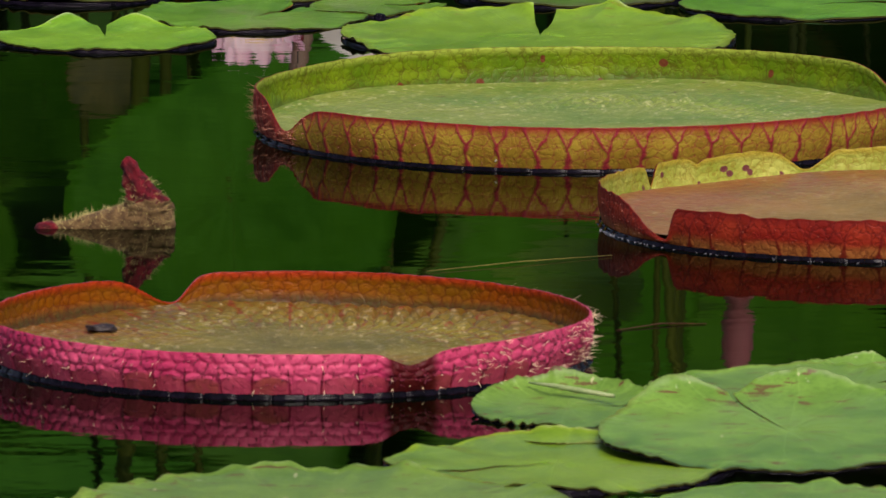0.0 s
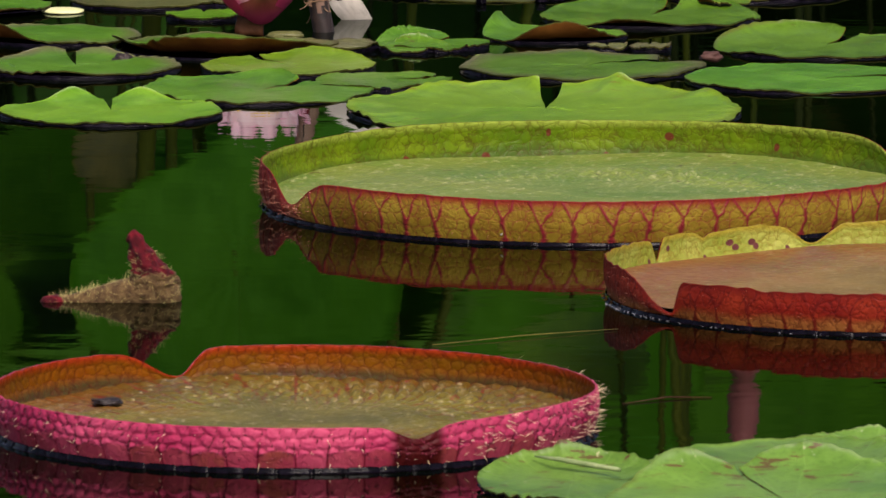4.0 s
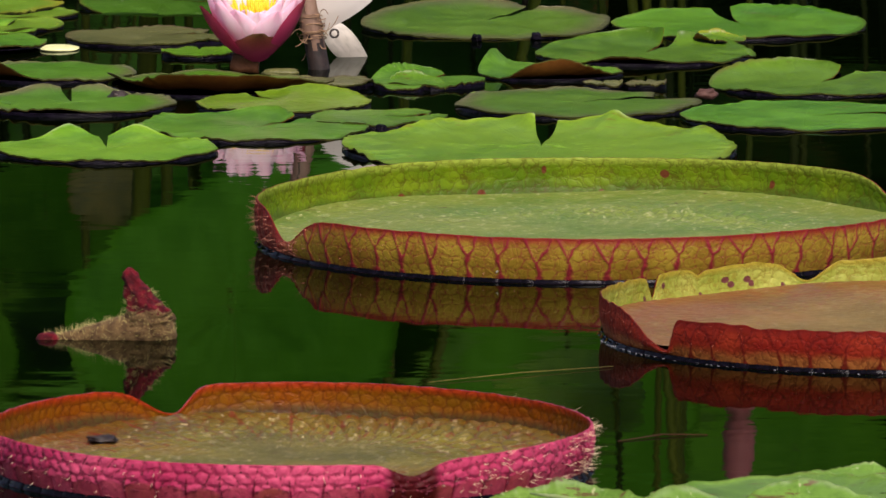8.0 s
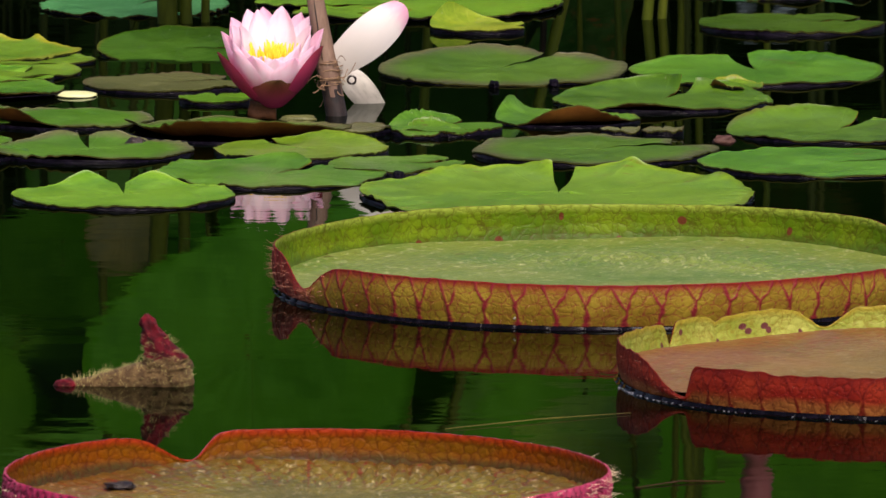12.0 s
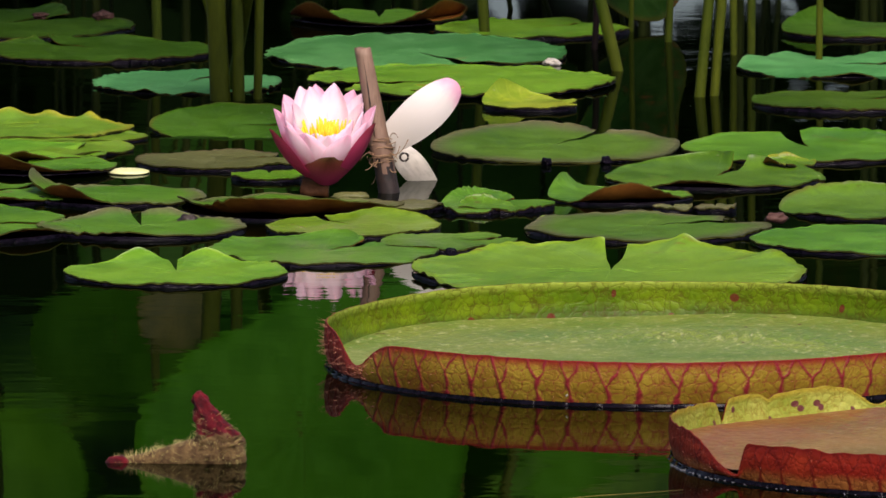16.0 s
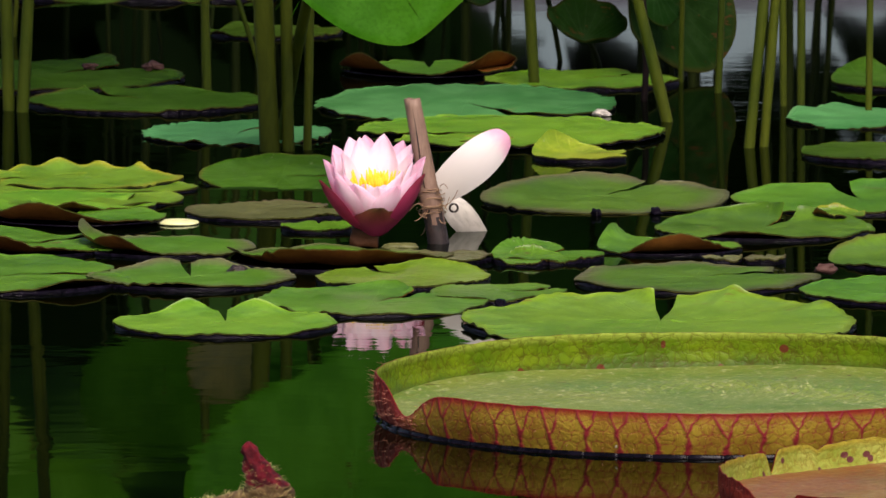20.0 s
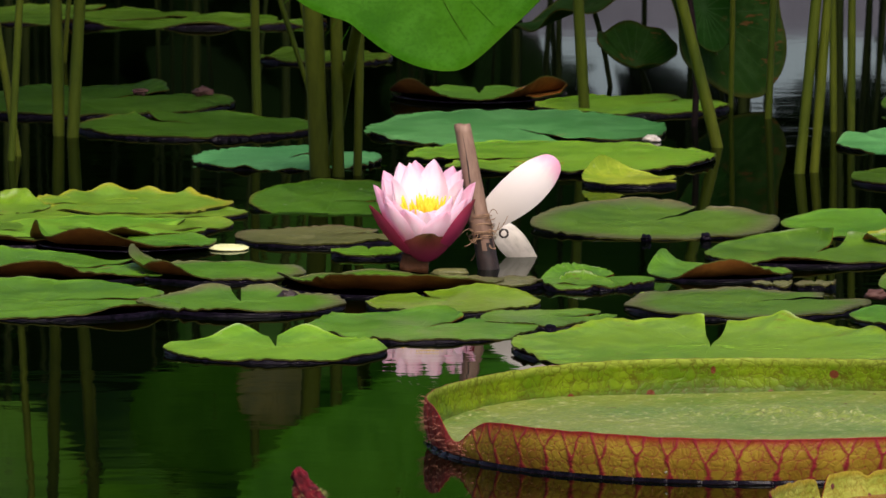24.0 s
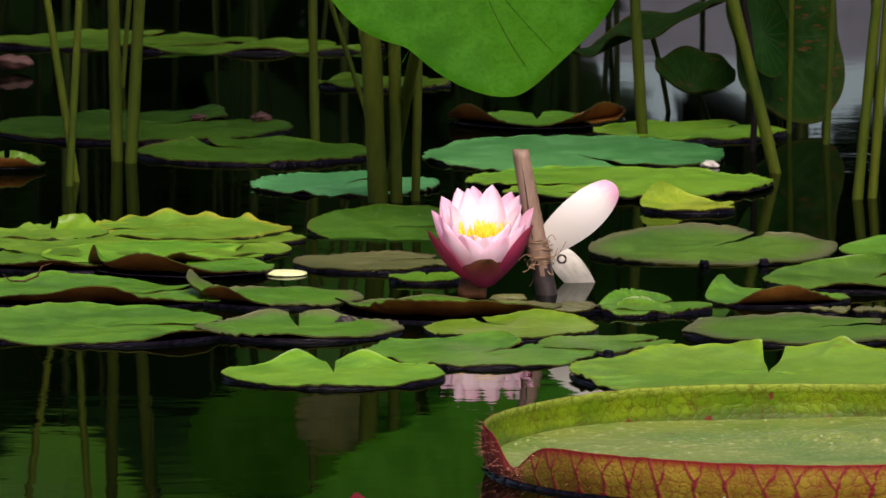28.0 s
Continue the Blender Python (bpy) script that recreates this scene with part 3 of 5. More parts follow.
def giant_pad(x, y, r, high, notches, ribs, seed, mats, label, flare=0.1, quilt=0.0, rows=5, back_low=None, ragged=0.0, spiny=(), floor_z=0.006,
              bulge=0.06, ridge=0.0009, tears=(), bruise=None, inside_ribs=0.0, blots=(), spine_mat=None, foot_size=1.0, foam=(), rib_spines=(), crumple=None, net_lines=0.62, inside_net=0.6, floor_relief=0.0014, floor_cells=(72, 20), rays=0.4, prickles=None):
    """A giant water lily pad: a quilted floor and an upright rim that dips at its notches."""
    base = thing("giant_water_lily_pad", x, y, 0.0, label, "giant lily pad", "giant lily pads")
    m_out, m_in, m_floor = mats
    cols, lev = ribs * 24, 41
    a = np.linspace(0, 2 * math.pi, cols, endpoint=False)
    crest = high * (1 + 0.05 * wave(a, seed, 2, 6) + (ragged + 0.012) * 0.6 * wave(a, seed + 5, 9, 26) + (0.25 * ragged + 0.02) * wave(a, seed + 6, 40, 90))
    for at, wide, deep in notches:
        ahead = (a - radians(at)) % (2 * math.pi) < math.pi
        wide = np.where(ahead, wide[1], wide[0]) if isinstance(wide, tuple) else wide
        crest = crest * (1 - deep * np.exp(-(gap_of(a, radians(at)) / np.radians(wide)) ** 2))
    if back_low:
        at, wide, deep = back_low
        crest = crest * (1 - deep / (1 + np.exp((gap_of(a, radians(at)) - radians(wide)) * 9)))
    for at, wide, deep in tears:
        crest = crest * (1 - deep * np.exp(-(gap_of(a, radians(at)) / radians(wide * 0.6)) ** 2))
    outline = 1 + 0.008 * wave(a, seed + 2, 2, 4)
    U = np.tile(a / (2 * math.pi) * ribs, (lev, 1))
    Vv = np.tile(np.linspace(0, 1, lev)[:, None], (1, cols))
    ribv = rib_field(U, Vv, ribs, seed)
    plate = np.zeros(U.shape)
    if quilt:
        # small swollen scales above, one broad arched plate between two ribs below
        seam = scale_field(U * 2.15 + 0.25 * np.sin(Vv * 5 + U), Vv, rows, seed)
        f = (U + 0.05 * np.sin(U * 3.1 + Vv * 3)) % 1.0
        side = np.minimum(f, 1 - f)
        which = np.random.RandomState(seed + 50).uniform(0, 1, (ribs + 1, 2))[np.clip(U.astype(int), 0, ribs)]
        arch = 0.24 + 0.12 * which[..., 0] + 0.15 * np.sin(math.pi * f) ** 0.8
        below = np.clip((arch - Vv) / 0.05 + 0.5, 0, 1)
        rib_line = np.clip(1.15 - side / (0.030 + 0.03 * (1 - Vv)), 0, 1) * np.clip((0.80 - Vv) * 4, 0, 1)
        arch_line = np.clip(1.0 - np.abs(Vv - arch) / 0.045, 0, 1) * 0.62
        # Seams take the dark rib colour: crimson seam and seam shadow together.
        vein_out = np.maximum(np.maximum(rib_line, arch_line), np.clip(1.0 - seam / 0.12, 0, 1) * 0.78 * (1 - below))
        swell = np.clip(seam, 0, 0.55) * quilt * (1 - below) + np.clip(side * 2.2, 0, 0.5) * quilt * 0.75 * below + rib_line * 0.0006
        plate = below * (0.35 + 0.65 * which[..., 1])
    else:
        mesh_lines = np.clip(1.0 - scale_field(U * 2.7 + 0.3 * np.sin(Vv * 6 + U * 2), Vv, 4, seed + 60) / 0.15, 0, 1)
        vein_out, swell = np.maximum(ribv, net_lines * mesh_lines), ribv * ridge - mesh_lines * 0.0003

    def wall(extra, lowest):
        pts = []
        for i in range(lev):
            v = i / (lev - 1)
            lean = flare * (v ** 1.4) + bulge * math.sin(math.pi * min(1.0, v * 1.05)) * 0.5
            rad = r * outline * (1 - flare * 0.6) + high * lean * 1.6 + extra[i]
            zz = lowest + (crest - lowest) * v
            pts += [(rad[j] * math.cos(a[j]), rad[j] * math.sin(a[j]), zz[j]) for j in range(cols)]
        return pts

    thick = 0.0035
    flat = lambda f: f.reshape(-1)
    seam_in = scale_field(U * 2.3 + 0.3 * np.sin(Vv * 4 + U * 1.3), Vv, 4, seed + 40)
    vein_in = np.maximum(np.clip(1.0 - seam_in / 0.17, 0, 1) * inside_net, ribv * inside_ribs)
    outer = wall(swell, 0.003)
    inner = wall(-thick * (1 - 0.72 * Vv) - 0.0007 * np.clip(seam_in, 0, 0.6), floor_z - 0.002)
    stain, blot = np.zeros(U.shape), np.zeros(U.shape)
    if bruise:
        stain = np.tile(np.clip(1.5 - gap_of(a, radians(bruise[0])) / radians(bruise[1]) + 0.3 * wave(a, 3, 20, 40), 0, 1), (lev, 1))
    for at, up, wide in blots:
        d = (gap_of(np.tile(a, (lev, 1)), radians(at)) / radians(wide)) ** 2 + ((Vv - up) / 0.10) ** 2
        blot = np.maximum(blot, np.clip(1.5 - 1.1 * d, 0, 1))
    k = len(outer)
    top_ring = [inner[(lev - 1) * cols + j] for j in range(cols)]
    lipf = [((lev - 1) * cols + j, (lev - 1) * cols + (j + 1) % cols, k + (j + 1) % cols, k + j) for j in range(cols)]
    end = np.ones(cols)
    mesh_object("rim_outside", outer + top_ring, grid_faces(lev, cols, True) + lipf, [m_out], base, "", None,
                {"vein": np.append(flat(vein_out), end * 0), "up": np.append(flat(Vv), end), "bruise": np.append(flat(stain), stain[-1]),
                 "panel": np.append(flat(plate), plate[-1])})
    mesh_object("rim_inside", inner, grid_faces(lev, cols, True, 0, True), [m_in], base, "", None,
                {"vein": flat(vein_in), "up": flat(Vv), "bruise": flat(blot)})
    # floor, with radial ribs and quilting
    fr, fc = 96, 480
    fa = np.linspace(0, 2 * math.pi, fc, endpoint=False)
    Q = np.tile(np.linspace(0.0, 1.0, fr)[:, None], (1, fc))
    FA = np.tile(fa, (fr, 1))
    big_r = r * (1 - flare * 0.6) - thick * 0.5
    X, Y = Q * big_r * np.cos(FA), Q * big_r * np.sin(FA)
    seam = scale_field(FA / (2 * math.pi) * floor_cells[0], Q, floor_cells[1], seed + 7)
    rad_v = np.clip(1 - np.abs(((FA / (2 * math.pi) * 30) % 1.0) - 0.5) * 2 * np.maximum(Q, 0.1) * 14, 0, 1) * rays
    fv = np.maximum(np.clip(1 - seam / 0.2, 0, 1) * 0.85, rad_v) * np.clip(Q * 2.4 - 0.5, 0, 1)
    Zf = floor_z + floor_relief * np.clip(seam, 0, 0.5) * np.clip(Q * 2.2 - 0.5, 0, 1) + 0.002 * np.sin(FA * 5 + seed) * Q + 0.004 * Q ** 8
    if crumple:
        at, q0, wide, tall = crumple
        lump_at = np.exp(-(gap_of(FA, radians(at)) / radians(wide)) ** 2 - ((Q - q0) / 0.16) ** 2)
        Zf = Zf + tall * lump_at * np.clip(seam * 2 - 0.15 + 0.5 * np.sin(FA * 31 + Q * 20) * np.sin(Q * 37), 0, 1)
    fv[0, :], Zf[0, :] = 0.2, floor_z
    mesh_object("pad_floor", np.stack([X, Y, Zf], -1).reshape(-1, 3), grid_faces(fr, fc, True), [m_floor], base, "", None, {"vein": flat(fv), "out": flat(Q)})
    # rounded wet foot of the rim; black paints the contact line at the water
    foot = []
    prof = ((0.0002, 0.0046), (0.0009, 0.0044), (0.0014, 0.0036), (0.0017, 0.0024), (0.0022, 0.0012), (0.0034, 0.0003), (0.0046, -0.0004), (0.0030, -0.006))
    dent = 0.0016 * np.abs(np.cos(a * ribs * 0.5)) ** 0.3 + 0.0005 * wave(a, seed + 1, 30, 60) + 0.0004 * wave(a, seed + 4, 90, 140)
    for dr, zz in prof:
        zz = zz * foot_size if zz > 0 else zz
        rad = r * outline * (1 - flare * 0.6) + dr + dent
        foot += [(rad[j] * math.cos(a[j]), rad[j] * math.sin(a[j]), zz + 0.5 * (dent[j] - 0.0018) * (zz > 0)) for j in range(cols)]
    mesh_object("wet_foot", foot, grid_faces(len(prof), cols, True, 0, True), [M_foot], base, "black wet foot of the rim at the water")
    rng = random.Random(seed)
    bits = []
    for lo, hi, count in foam:
        for _ in range(count):
            an = radians(rng.uniform(lo, hi))
            rad = r * (1 - flare * 0.6) + rng.uniform(0.004, 0.007)
            bits.append((Vector((rad * math.cos(an), rad * math.sin(an), 0.0)), Vector((rng.uniform(-1, 1), rng.uniform(-0.3, 0.3), 0.25)), rng.uniform(0.001, 0.003), rng.uniform(0.0002, 0.0005)))
    # Small pale bits stand in for foam and glints along the foot.
    if bits:
        spines("foam_line", bits, M_foam, base, "broken line of pale bits for foam and glints at the waterline", 6)
    spots = []
    for lo, hi, count, size in spiny:
        for _ in range(count):
            j = int((radians(rng.uniform(lo, hi)) % (2 * math.pi)) / (2 * math.pi) * cols) % cols
            i = rng.randrange(1, lev - 1)
            p = Vector(outer[i * cols + j])
            out = Vector((p.x, p.y, 0)).normalized()
            way = out + Vector((rng.uniform(-0.4, 0.4), rng.uniform(-0.4, 0.4), rng.uniform(-0.35, 0.5)))
            spots.append((p, way, size * rng.uniform(0.7, 1.5), size * 0.033))
    for lo, hi, size, share in rib_spines:
        for k in range(ribs):
            at = 360 * (k - 0.02) / ribs
            if not 0 <= (at - lo) % 360 <= (hi - lo) % 360:
                continue
            for up in (0.08, 0.42, 0.66):
                if rng.random() > share * (1.0 if up < 0.1 else 0.55):
                    continue
                j = int(at / 360 * cols + rng.uniform(-2, 2)) % cols
                p = Vector(outer[int((up + rng.uniform(0, 0.12)) * (lev - 1)) * cols + j])
                out = Vector((p.x, p.y, 0)).normalized()
                way = out + Vector((rng.uniform(-0.3, 0.3), rng.uniform(-0.3, 0.3), rng.uniform(-1.1, 0.1)))
                spots.append((p, way, size * rng.uniform(0.7, 1.3), size * 0.05))
    if prickles:
        lo, hi, count = prickles
        tiny = []
        for _ in range(count):
            j = int(radians(rng.uniform(lo, hi)) / (2 * math.pi) * cols) % cols
            i = rng.randrange(int(0.3 * lev), lev - 1)
            near = max(((vein_out[ii % lev, jj % cols], ii, jj) for ii in range(i - 2, min(i + 3, lev - 1)) for jj in range(j - 3, j + 4)), key=lambda q: q[0])
            p = Vector(outer[near[1] * cols + near[2] % cols])
            out = Vector((p.x, p.y, 0)).normalized()
            tiny.append((p, out + Vector((0, 0, rng.uniform(-0.5, 0.2))), rng.uniform(0.0018, 0.0034), rng.uniform(0.0005, 0.0009)))
        spines("prickle_cover", tiny, M_prickle, base, "small dark crimson prickles")
    if spots:
        spines("spine_cover", spots, spine_mat or M_spine, base, "sharp spines")
    return base


def lotus(x, y, top, leaf_r=0.0, leaf_tilt=(0, 0), width=0.012, mat=None, leaf_mat=None, seed=1, bow=(0, 0, 0), leaf_label="", label="",
          leaf_turn=0.0, cup=0.18, taper=0.85):
    """A lotus: a round stalk from the water up to top, with its round leaf held there, if any."""
    base = thing("lotus_plant" if leaf_r else "lotus_stalk", x, y, -0.06, label or "standing lotus with an upright olive-green stalk and round leaf",
                 "lotus", "lotus plants")
    end = (top[0] - x, top[1] - y, top[2] + 0.06)
    pts = bend((0, 0, 0), end, 0, 18, bow)
    rng = random.Random(seed)
    radii = [width * 0.5 * (1 - (1 - taper) * k / 17) * (1 + 0.05 * math.sin(k * 1.9 + seed)) for k in range(18)]
    st = tube("stalk", pts, radii, mat or M_stem, base, 10)
    pr = []
    for _ in range(40):
        k = rng.uniform(0, 16.9)
        i = int(k)
        c = pts[i].lerp(pts[i + 1], k - i)
        t = rng.uniform(0, 6.283)
        out = Vector((math.cos(t), math.sin(t), 0.1))
        pr.append((c + out * width * 0.46, out, 0.0016, 0.0007))
    spines("prickle_cover", pr, mat or M_stem, base)
    if leaf_r:
        lf = lotus_blade(leaf_r, leaf_mat or M_lotus, seed, cup)
        lf.parent = base
        lf.matrix_basis = pose(*end, leaf_tilt[0], leaf_tilt[1], leaf_turn)
        if leaf_label:
            lf["label"] = leaf_label
    return base


def lotus_veins(blade, r, cup, material, count=20, thick=0.0007):
    """Fine ribs that run from the middle of a lotus leaf and fork near its edge; sub-parts of the blade."""
    for k in range(count):
        ang = 2 * math.pi * (k + 0.3 * math.sin(k * 2.1)) / count
        pts = []
        for q in np.linspace(0.05, 0.93, 12):
            aa = ang + 0.05 * math.sin(3 * q + k)
            pts.append(Vector((r * q * math.cos(aa), r * q * math.sin(aa), r * cup * q ** 1.6 - 0.0002)))
        tube("leaf_vein", pts, [thick * (1 - 0.06 * i) for i in range(12)], material, blade, 5)


def lotus_blade(r, material, seed, cup=0.18, name="leaf_blade", frill=0.05, lobes=()):
    cols, rows = 144, 14
    a = np.linspace(0, 2 * math.pi, cols, endpoint=False)
    V = []
    edge = 1 + 0.035 * wave(a, seed, 2, 8)
    for at, size, wide in lobes:
        edge = edge + size * np.exp(-np.abs(gap_of(a, radians(at)) / radians(wide)) ** 1.5)
    for q in np.linspace(0.0, 1, rows):
        rad = r * q * (1 + (edge - 1) * q)
        zz = r * (cup * (q ** 1.6) + frill * wave(a, seed + 1, 3, 9) * q ** 3) + r * 0.004 * np.cos(a * 20) * q * (1 - q) * 2
        V += [(rad[j] * math.cos(a[j]), rad[j] * math.sin(a[j]), zz[j]) for j in range(cols)]
    F = grid_faces(rows, cols, True)
    k = len(V)
    low = [(px, py, pz - 0.0014) for px, py, pz in V]
    F2 = [tuple(i + k for i in f[::-1]) for f in F]
    side = [((rows - 1) * cols + j, k + (rows - 1) * cols + j, k + (rows - 1) * cols + (j + 1) % cols, (rows - 1) * cols + (j + 1) % cols) for j in range(cols)]
    qs = np.repeat(np.linspace(0.0, 1, rows), cols)
    return mesh_object(name, V + low, F + F2 + side, [material], None, "", None, {"edge": np.append(qs, qs)})


# ---- the water, the far bank and what closes the place ----
def plane(name, x0, x1, y0, y1, z, material, nx=2, ny=2):
    xs, ys = np.linspace(x0, x1, nx), np.linspace(y0, y1, ny)
    V = [(px, py, z) for py in ys for px in xs]
    return mesh_object(name, V, grid_faces(ny, nx), [material])


tagged(plane("water", -60, 60, -20, 34, 0.0, M_water), "still dark green pond water with faint ripples", "water", kind="structure")


def ground_sheet():
    """The ground: pond bed, banks and the land to the horizon, one sheet."""
    xs = np.concatenate([np.linspace(-400, -40, 8), np.linspace(-34, 34, 24), np.linspace(40, 400, 8)])
    ys = np.concatenate([np.linspace(-400, -14, 8), [-9.0], np.linspace(-4, 26, 8), [29.0, 30.2, 30.4, 34.0, 44.0], np.linspace(80, 600, 8)])
    V = []
    for py in ys:
        for px in xs:
            pond = -9.5 < py < 30.3 and -33 < px < 33
            V.append((px, py, -0.7 if pond else 0.5 + 0.12 * math.sin(px * 0.7 + py) * (abs(px) < 60)))
    return mesh_object("ground", V, grid_faces(len(ys), len(xs)), [M_soil])


tagged(ground_sheet(), "dark earth of the pond bed and its banks", "ground", kind="structure")


def foliage(name, box, count, size, seed, material, label):
    """Dense leafage as one mass of small leaves."""
    rng = np.random.RandomState(seed)
    (x0, x1), (y0, y1), (z0, z1) = box
    V, F = [], []
    for i in range(count):
        c = np.array([rng.uniform(x0, x1), rng.uniform(y0, y1), 0.0])
        crown = z1 * (0.8 + 0.2 * math.sin(c[0] * 1.3 + seed) * math.cos(c[1] * 1.7 + c[0] * 0.4))
        c[2] = z0 + (crown - z0) * rng.uniform(0, 1) ** 0.8
        d, e = rng.normal(size=3), rng.normal(size=3)
        d /= np.linalg.norm(d)
        e = np.cross(d, e)
        e /= np.linalg.norm(e)
        s = size * rng.uniform(0.6, 1.4)
        k = len(V)
        V += [c - d * s, c + e * s * 0.4, c + d * s, c - e * s * 0.4]
        F.append((k, k + 1, k + 2, k + 3))
    return tagged(mesh_object(name, V, F, [material], smooth=False), label, "hedge", kind="stuff")

# Unseen leaf masses, added to keep low sky out of the reflections.
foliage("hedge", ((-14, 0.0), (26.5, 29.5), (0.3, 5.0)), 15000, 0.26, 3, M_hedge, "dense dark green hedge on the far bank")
foliage("tree_canopy", ((-0.2, 14), (31.2, 33.6), (1.77, 6.4)), 16000, 0.26, 4, M_hedge, "unseen dark leaf mass added over the far bank to bound mirrored sky")
foliage("hedge", ((-16, 16), (-16, -12), (0.3, 3.0)), 3000, 0.3, 5, M_hedge, "unseen dark hedge added behind the camera")


# Unseen wall, added so the far water mirrors a grey band.
def mirrored_wall():
    base = thing("mirrored_wall", 0, 30.6, 0, "unseen low grey wall at the far bank, only mirrored in the water", "wall")
    for k in range(14):
        bm = bmesh.new()
        bmesh.ops.create_cube(bm, size=1.0, matrix=Matrix.Translation((0.9 + 1.8 * k, 0, 0.47)) @ Matrix.Diagonal((1.79, 0.35, 1.9, 1)))
        bmesh.ops.bevel(bm, geom=bm.edges[:], offset=0.02, segments=1, affect="EDGES")
        part("wall_panel", bm, M_concrete, base)


mirrored_wall()

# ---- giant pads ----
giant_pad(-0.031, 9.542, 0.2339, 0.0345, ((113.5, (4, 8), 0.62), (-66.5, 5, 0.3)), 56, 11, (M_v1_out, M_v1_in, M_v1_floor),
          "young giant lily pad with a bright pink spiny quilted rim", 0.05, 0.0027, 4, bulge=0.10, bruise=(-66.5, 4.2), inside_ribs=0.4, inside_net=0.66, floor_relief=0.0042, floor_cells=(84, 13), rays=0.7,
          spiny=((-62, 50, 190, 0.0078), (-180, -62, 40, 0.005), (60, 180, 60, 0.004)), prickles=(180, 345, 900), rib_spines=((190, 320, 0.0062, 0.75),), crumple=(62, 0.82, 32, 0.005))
giant_pad(0.231, 10.946, 0.3024, 0.039, ((204, 7, 0.62), (24, 8, 0.6)), 62, 21, (M_v2_out, M_v2_in, M_v2_floor),
          "large green giant lily pad with olive rim and red ribs", 0.05, spiny=((165, 212, 130, 0.0075), (212, 330, 40, 0.003)), bulge=0.1, foot_size=0.8, bruise=(186, 16), spine_mat=M_spine_red,
          rib_spines=((205, 330, 0.0040, 0.5),), crumple=(70, 0.55, 60, 0.003),
          blots=((125.3, 0.16, 0.75), (109.5, 0.14, 0.75), (77, 0.6, 0.8), (57, 0.45, 0.5), (136, 0.12, 0.7), (98, 0.7, 0.4), (88, 0.1, 0.5), (66, 0.12, 0.6)))
giant_pad(0.474, 10.326, 0.2600, 0.034, ((217.4, (11, 1.7), 0.80), (38, 7, 0.7)), 54, 31, (M_v3_out, M_v3_in, M_v3_floor),
          "old giant lily pad with rust-red rim and yellowed floor", 0.05, back_low=(110, 62, 0.12), ragged=0.15,
          spiny=((180, 215, 40, 0.004), (215, 330, 90, 0.003)), tears=((144.5, 2.2, 0.62), (131, 2, 0.12), (107, 6.5, 0.55)), net_lines=0.15, ridge=0.0003, bulge=0.08, foot_size=0.8, foam=((190, 232, 45), (232, 300, 25)),
          blots=((124.5, 0.55, 0.9), (123.3, 0.38, 0.8), (119.5, 0.5, 0.8), (118.7, 0.36, 0.6), (112, 0.3, 0.4), (141, 0.6, 0.5), (148, 0.3, 0.5), (131, 0.2, 0.4)), spine_mat=M_spine_red)

# ---- pads round the flower ----
lily_pad(-0.207, 11.625, 0.1032, 93, 3, curls=((113, 11, 0.013), (73, 12, 0.010)), seed=3, z=0.0030, top=M_leaf_bright,
         label="heart-shaped green lily pad with two raised lobes", veins=9)
lily_pad(-0.073, 11.793, 0.1073, 58, 4, curls=((80, 20, 0.010), (150, 40, 0.004)), seed=4, frill=0.006, crimp=0.003, z=0.0024, under=M_under, veins=9)
lily_pad(0.046, 11.868, 0.0660, 20, 7, seed=5, veins=7)
lily_pad(-0.045, 11.995, 0.0849, 120, 5, curls=((62, 30, 0.009),), seed=6, veins=7, top=M_leaf_bright)
lily_pad(-0.108, 12.169, 0.1108, 60, 7, curls=((-90, 62, 0.021), (180, 30, 0.008)), seed=7, z=0.0020, top=M_leaf_plum,
         label="dull green lily pad with its red-brown edge curled up")
lily_pad(0.001, 12.174, 0.0415, 200, 8, seed=8, top=M_leaf_dull)
lily_pad(-0.247, 12.003, 0.1001, 95, 4, curls=((110, 14, 0.009), (80, 18, 0.005), (-105, 30, 0.005)), seed=9, crimp=0.003, z=0.0030, top=M_leaf_plum, veins=9)
lily_pad(-0.441, 12.010, 0.1422, 10, 5, curls=((100, 40, 0.008), (-50, 22, 0.005)), seed=10, z=0.0030, veins=11, ruffle=0.004)
lily_pad(-0.280, 12.276, 0.0913, 200, 5, curls=((165, 26, 0.024), (-122, 24, 0.018)), seed=11, z=0.0024, top=M_leaf_plum,
         label="lily pad with a folded flap and red-brown edge")
lily_pad(-0.453, 12.290, 0.1267, 20, 6, curls=((-95, 46, 0.018), (120, 40, 0.01)), seed=12, z=0.0024, ruffle=0.005)
lily_pad(-0.378, 12.900, 0.1052, 190, 4, curls=((128, 7, 0.006), (105, 9, 0.009), (81, 6, 0.006), (56, 5, 0.007), (150, 10, 0.003)), seed=13, z=0.0036, top=M_leaf_yellow, ruffle=0.002, frill=0.003,
         label="yellow-green lily pad with a lumpy yellow edge", veins=11)
lily_pad(-0.523, 12.857, 0.0634, 80, 5, curls=((60, 30, 0.012),), seed=70, z=0.0036, top=M_leaf_bright, frill=0.01, label="yellow-green lily pad with a bruised raised lobe")
lily_pad(-0.415, 12.778, 0.1672, 355, 4, seed=71, z=0.0024, top=M_leaf_bright, ruffle=0.003, frill=0.008, veins=11)
lily_pad(-0.407, 12.661, 0.1135, 15, 5, curls=((-75, 24, 0.011),), seed=72, z=0.0030, top=M_leaf_bright, frill=0.006)
lily_pad(-0.375, 12.527, 0.0943, 90, 6, curls=((-115, 40, 0.021), (190, 14, 0.018)), seed=14, z=0.0060, top=M_leaf)
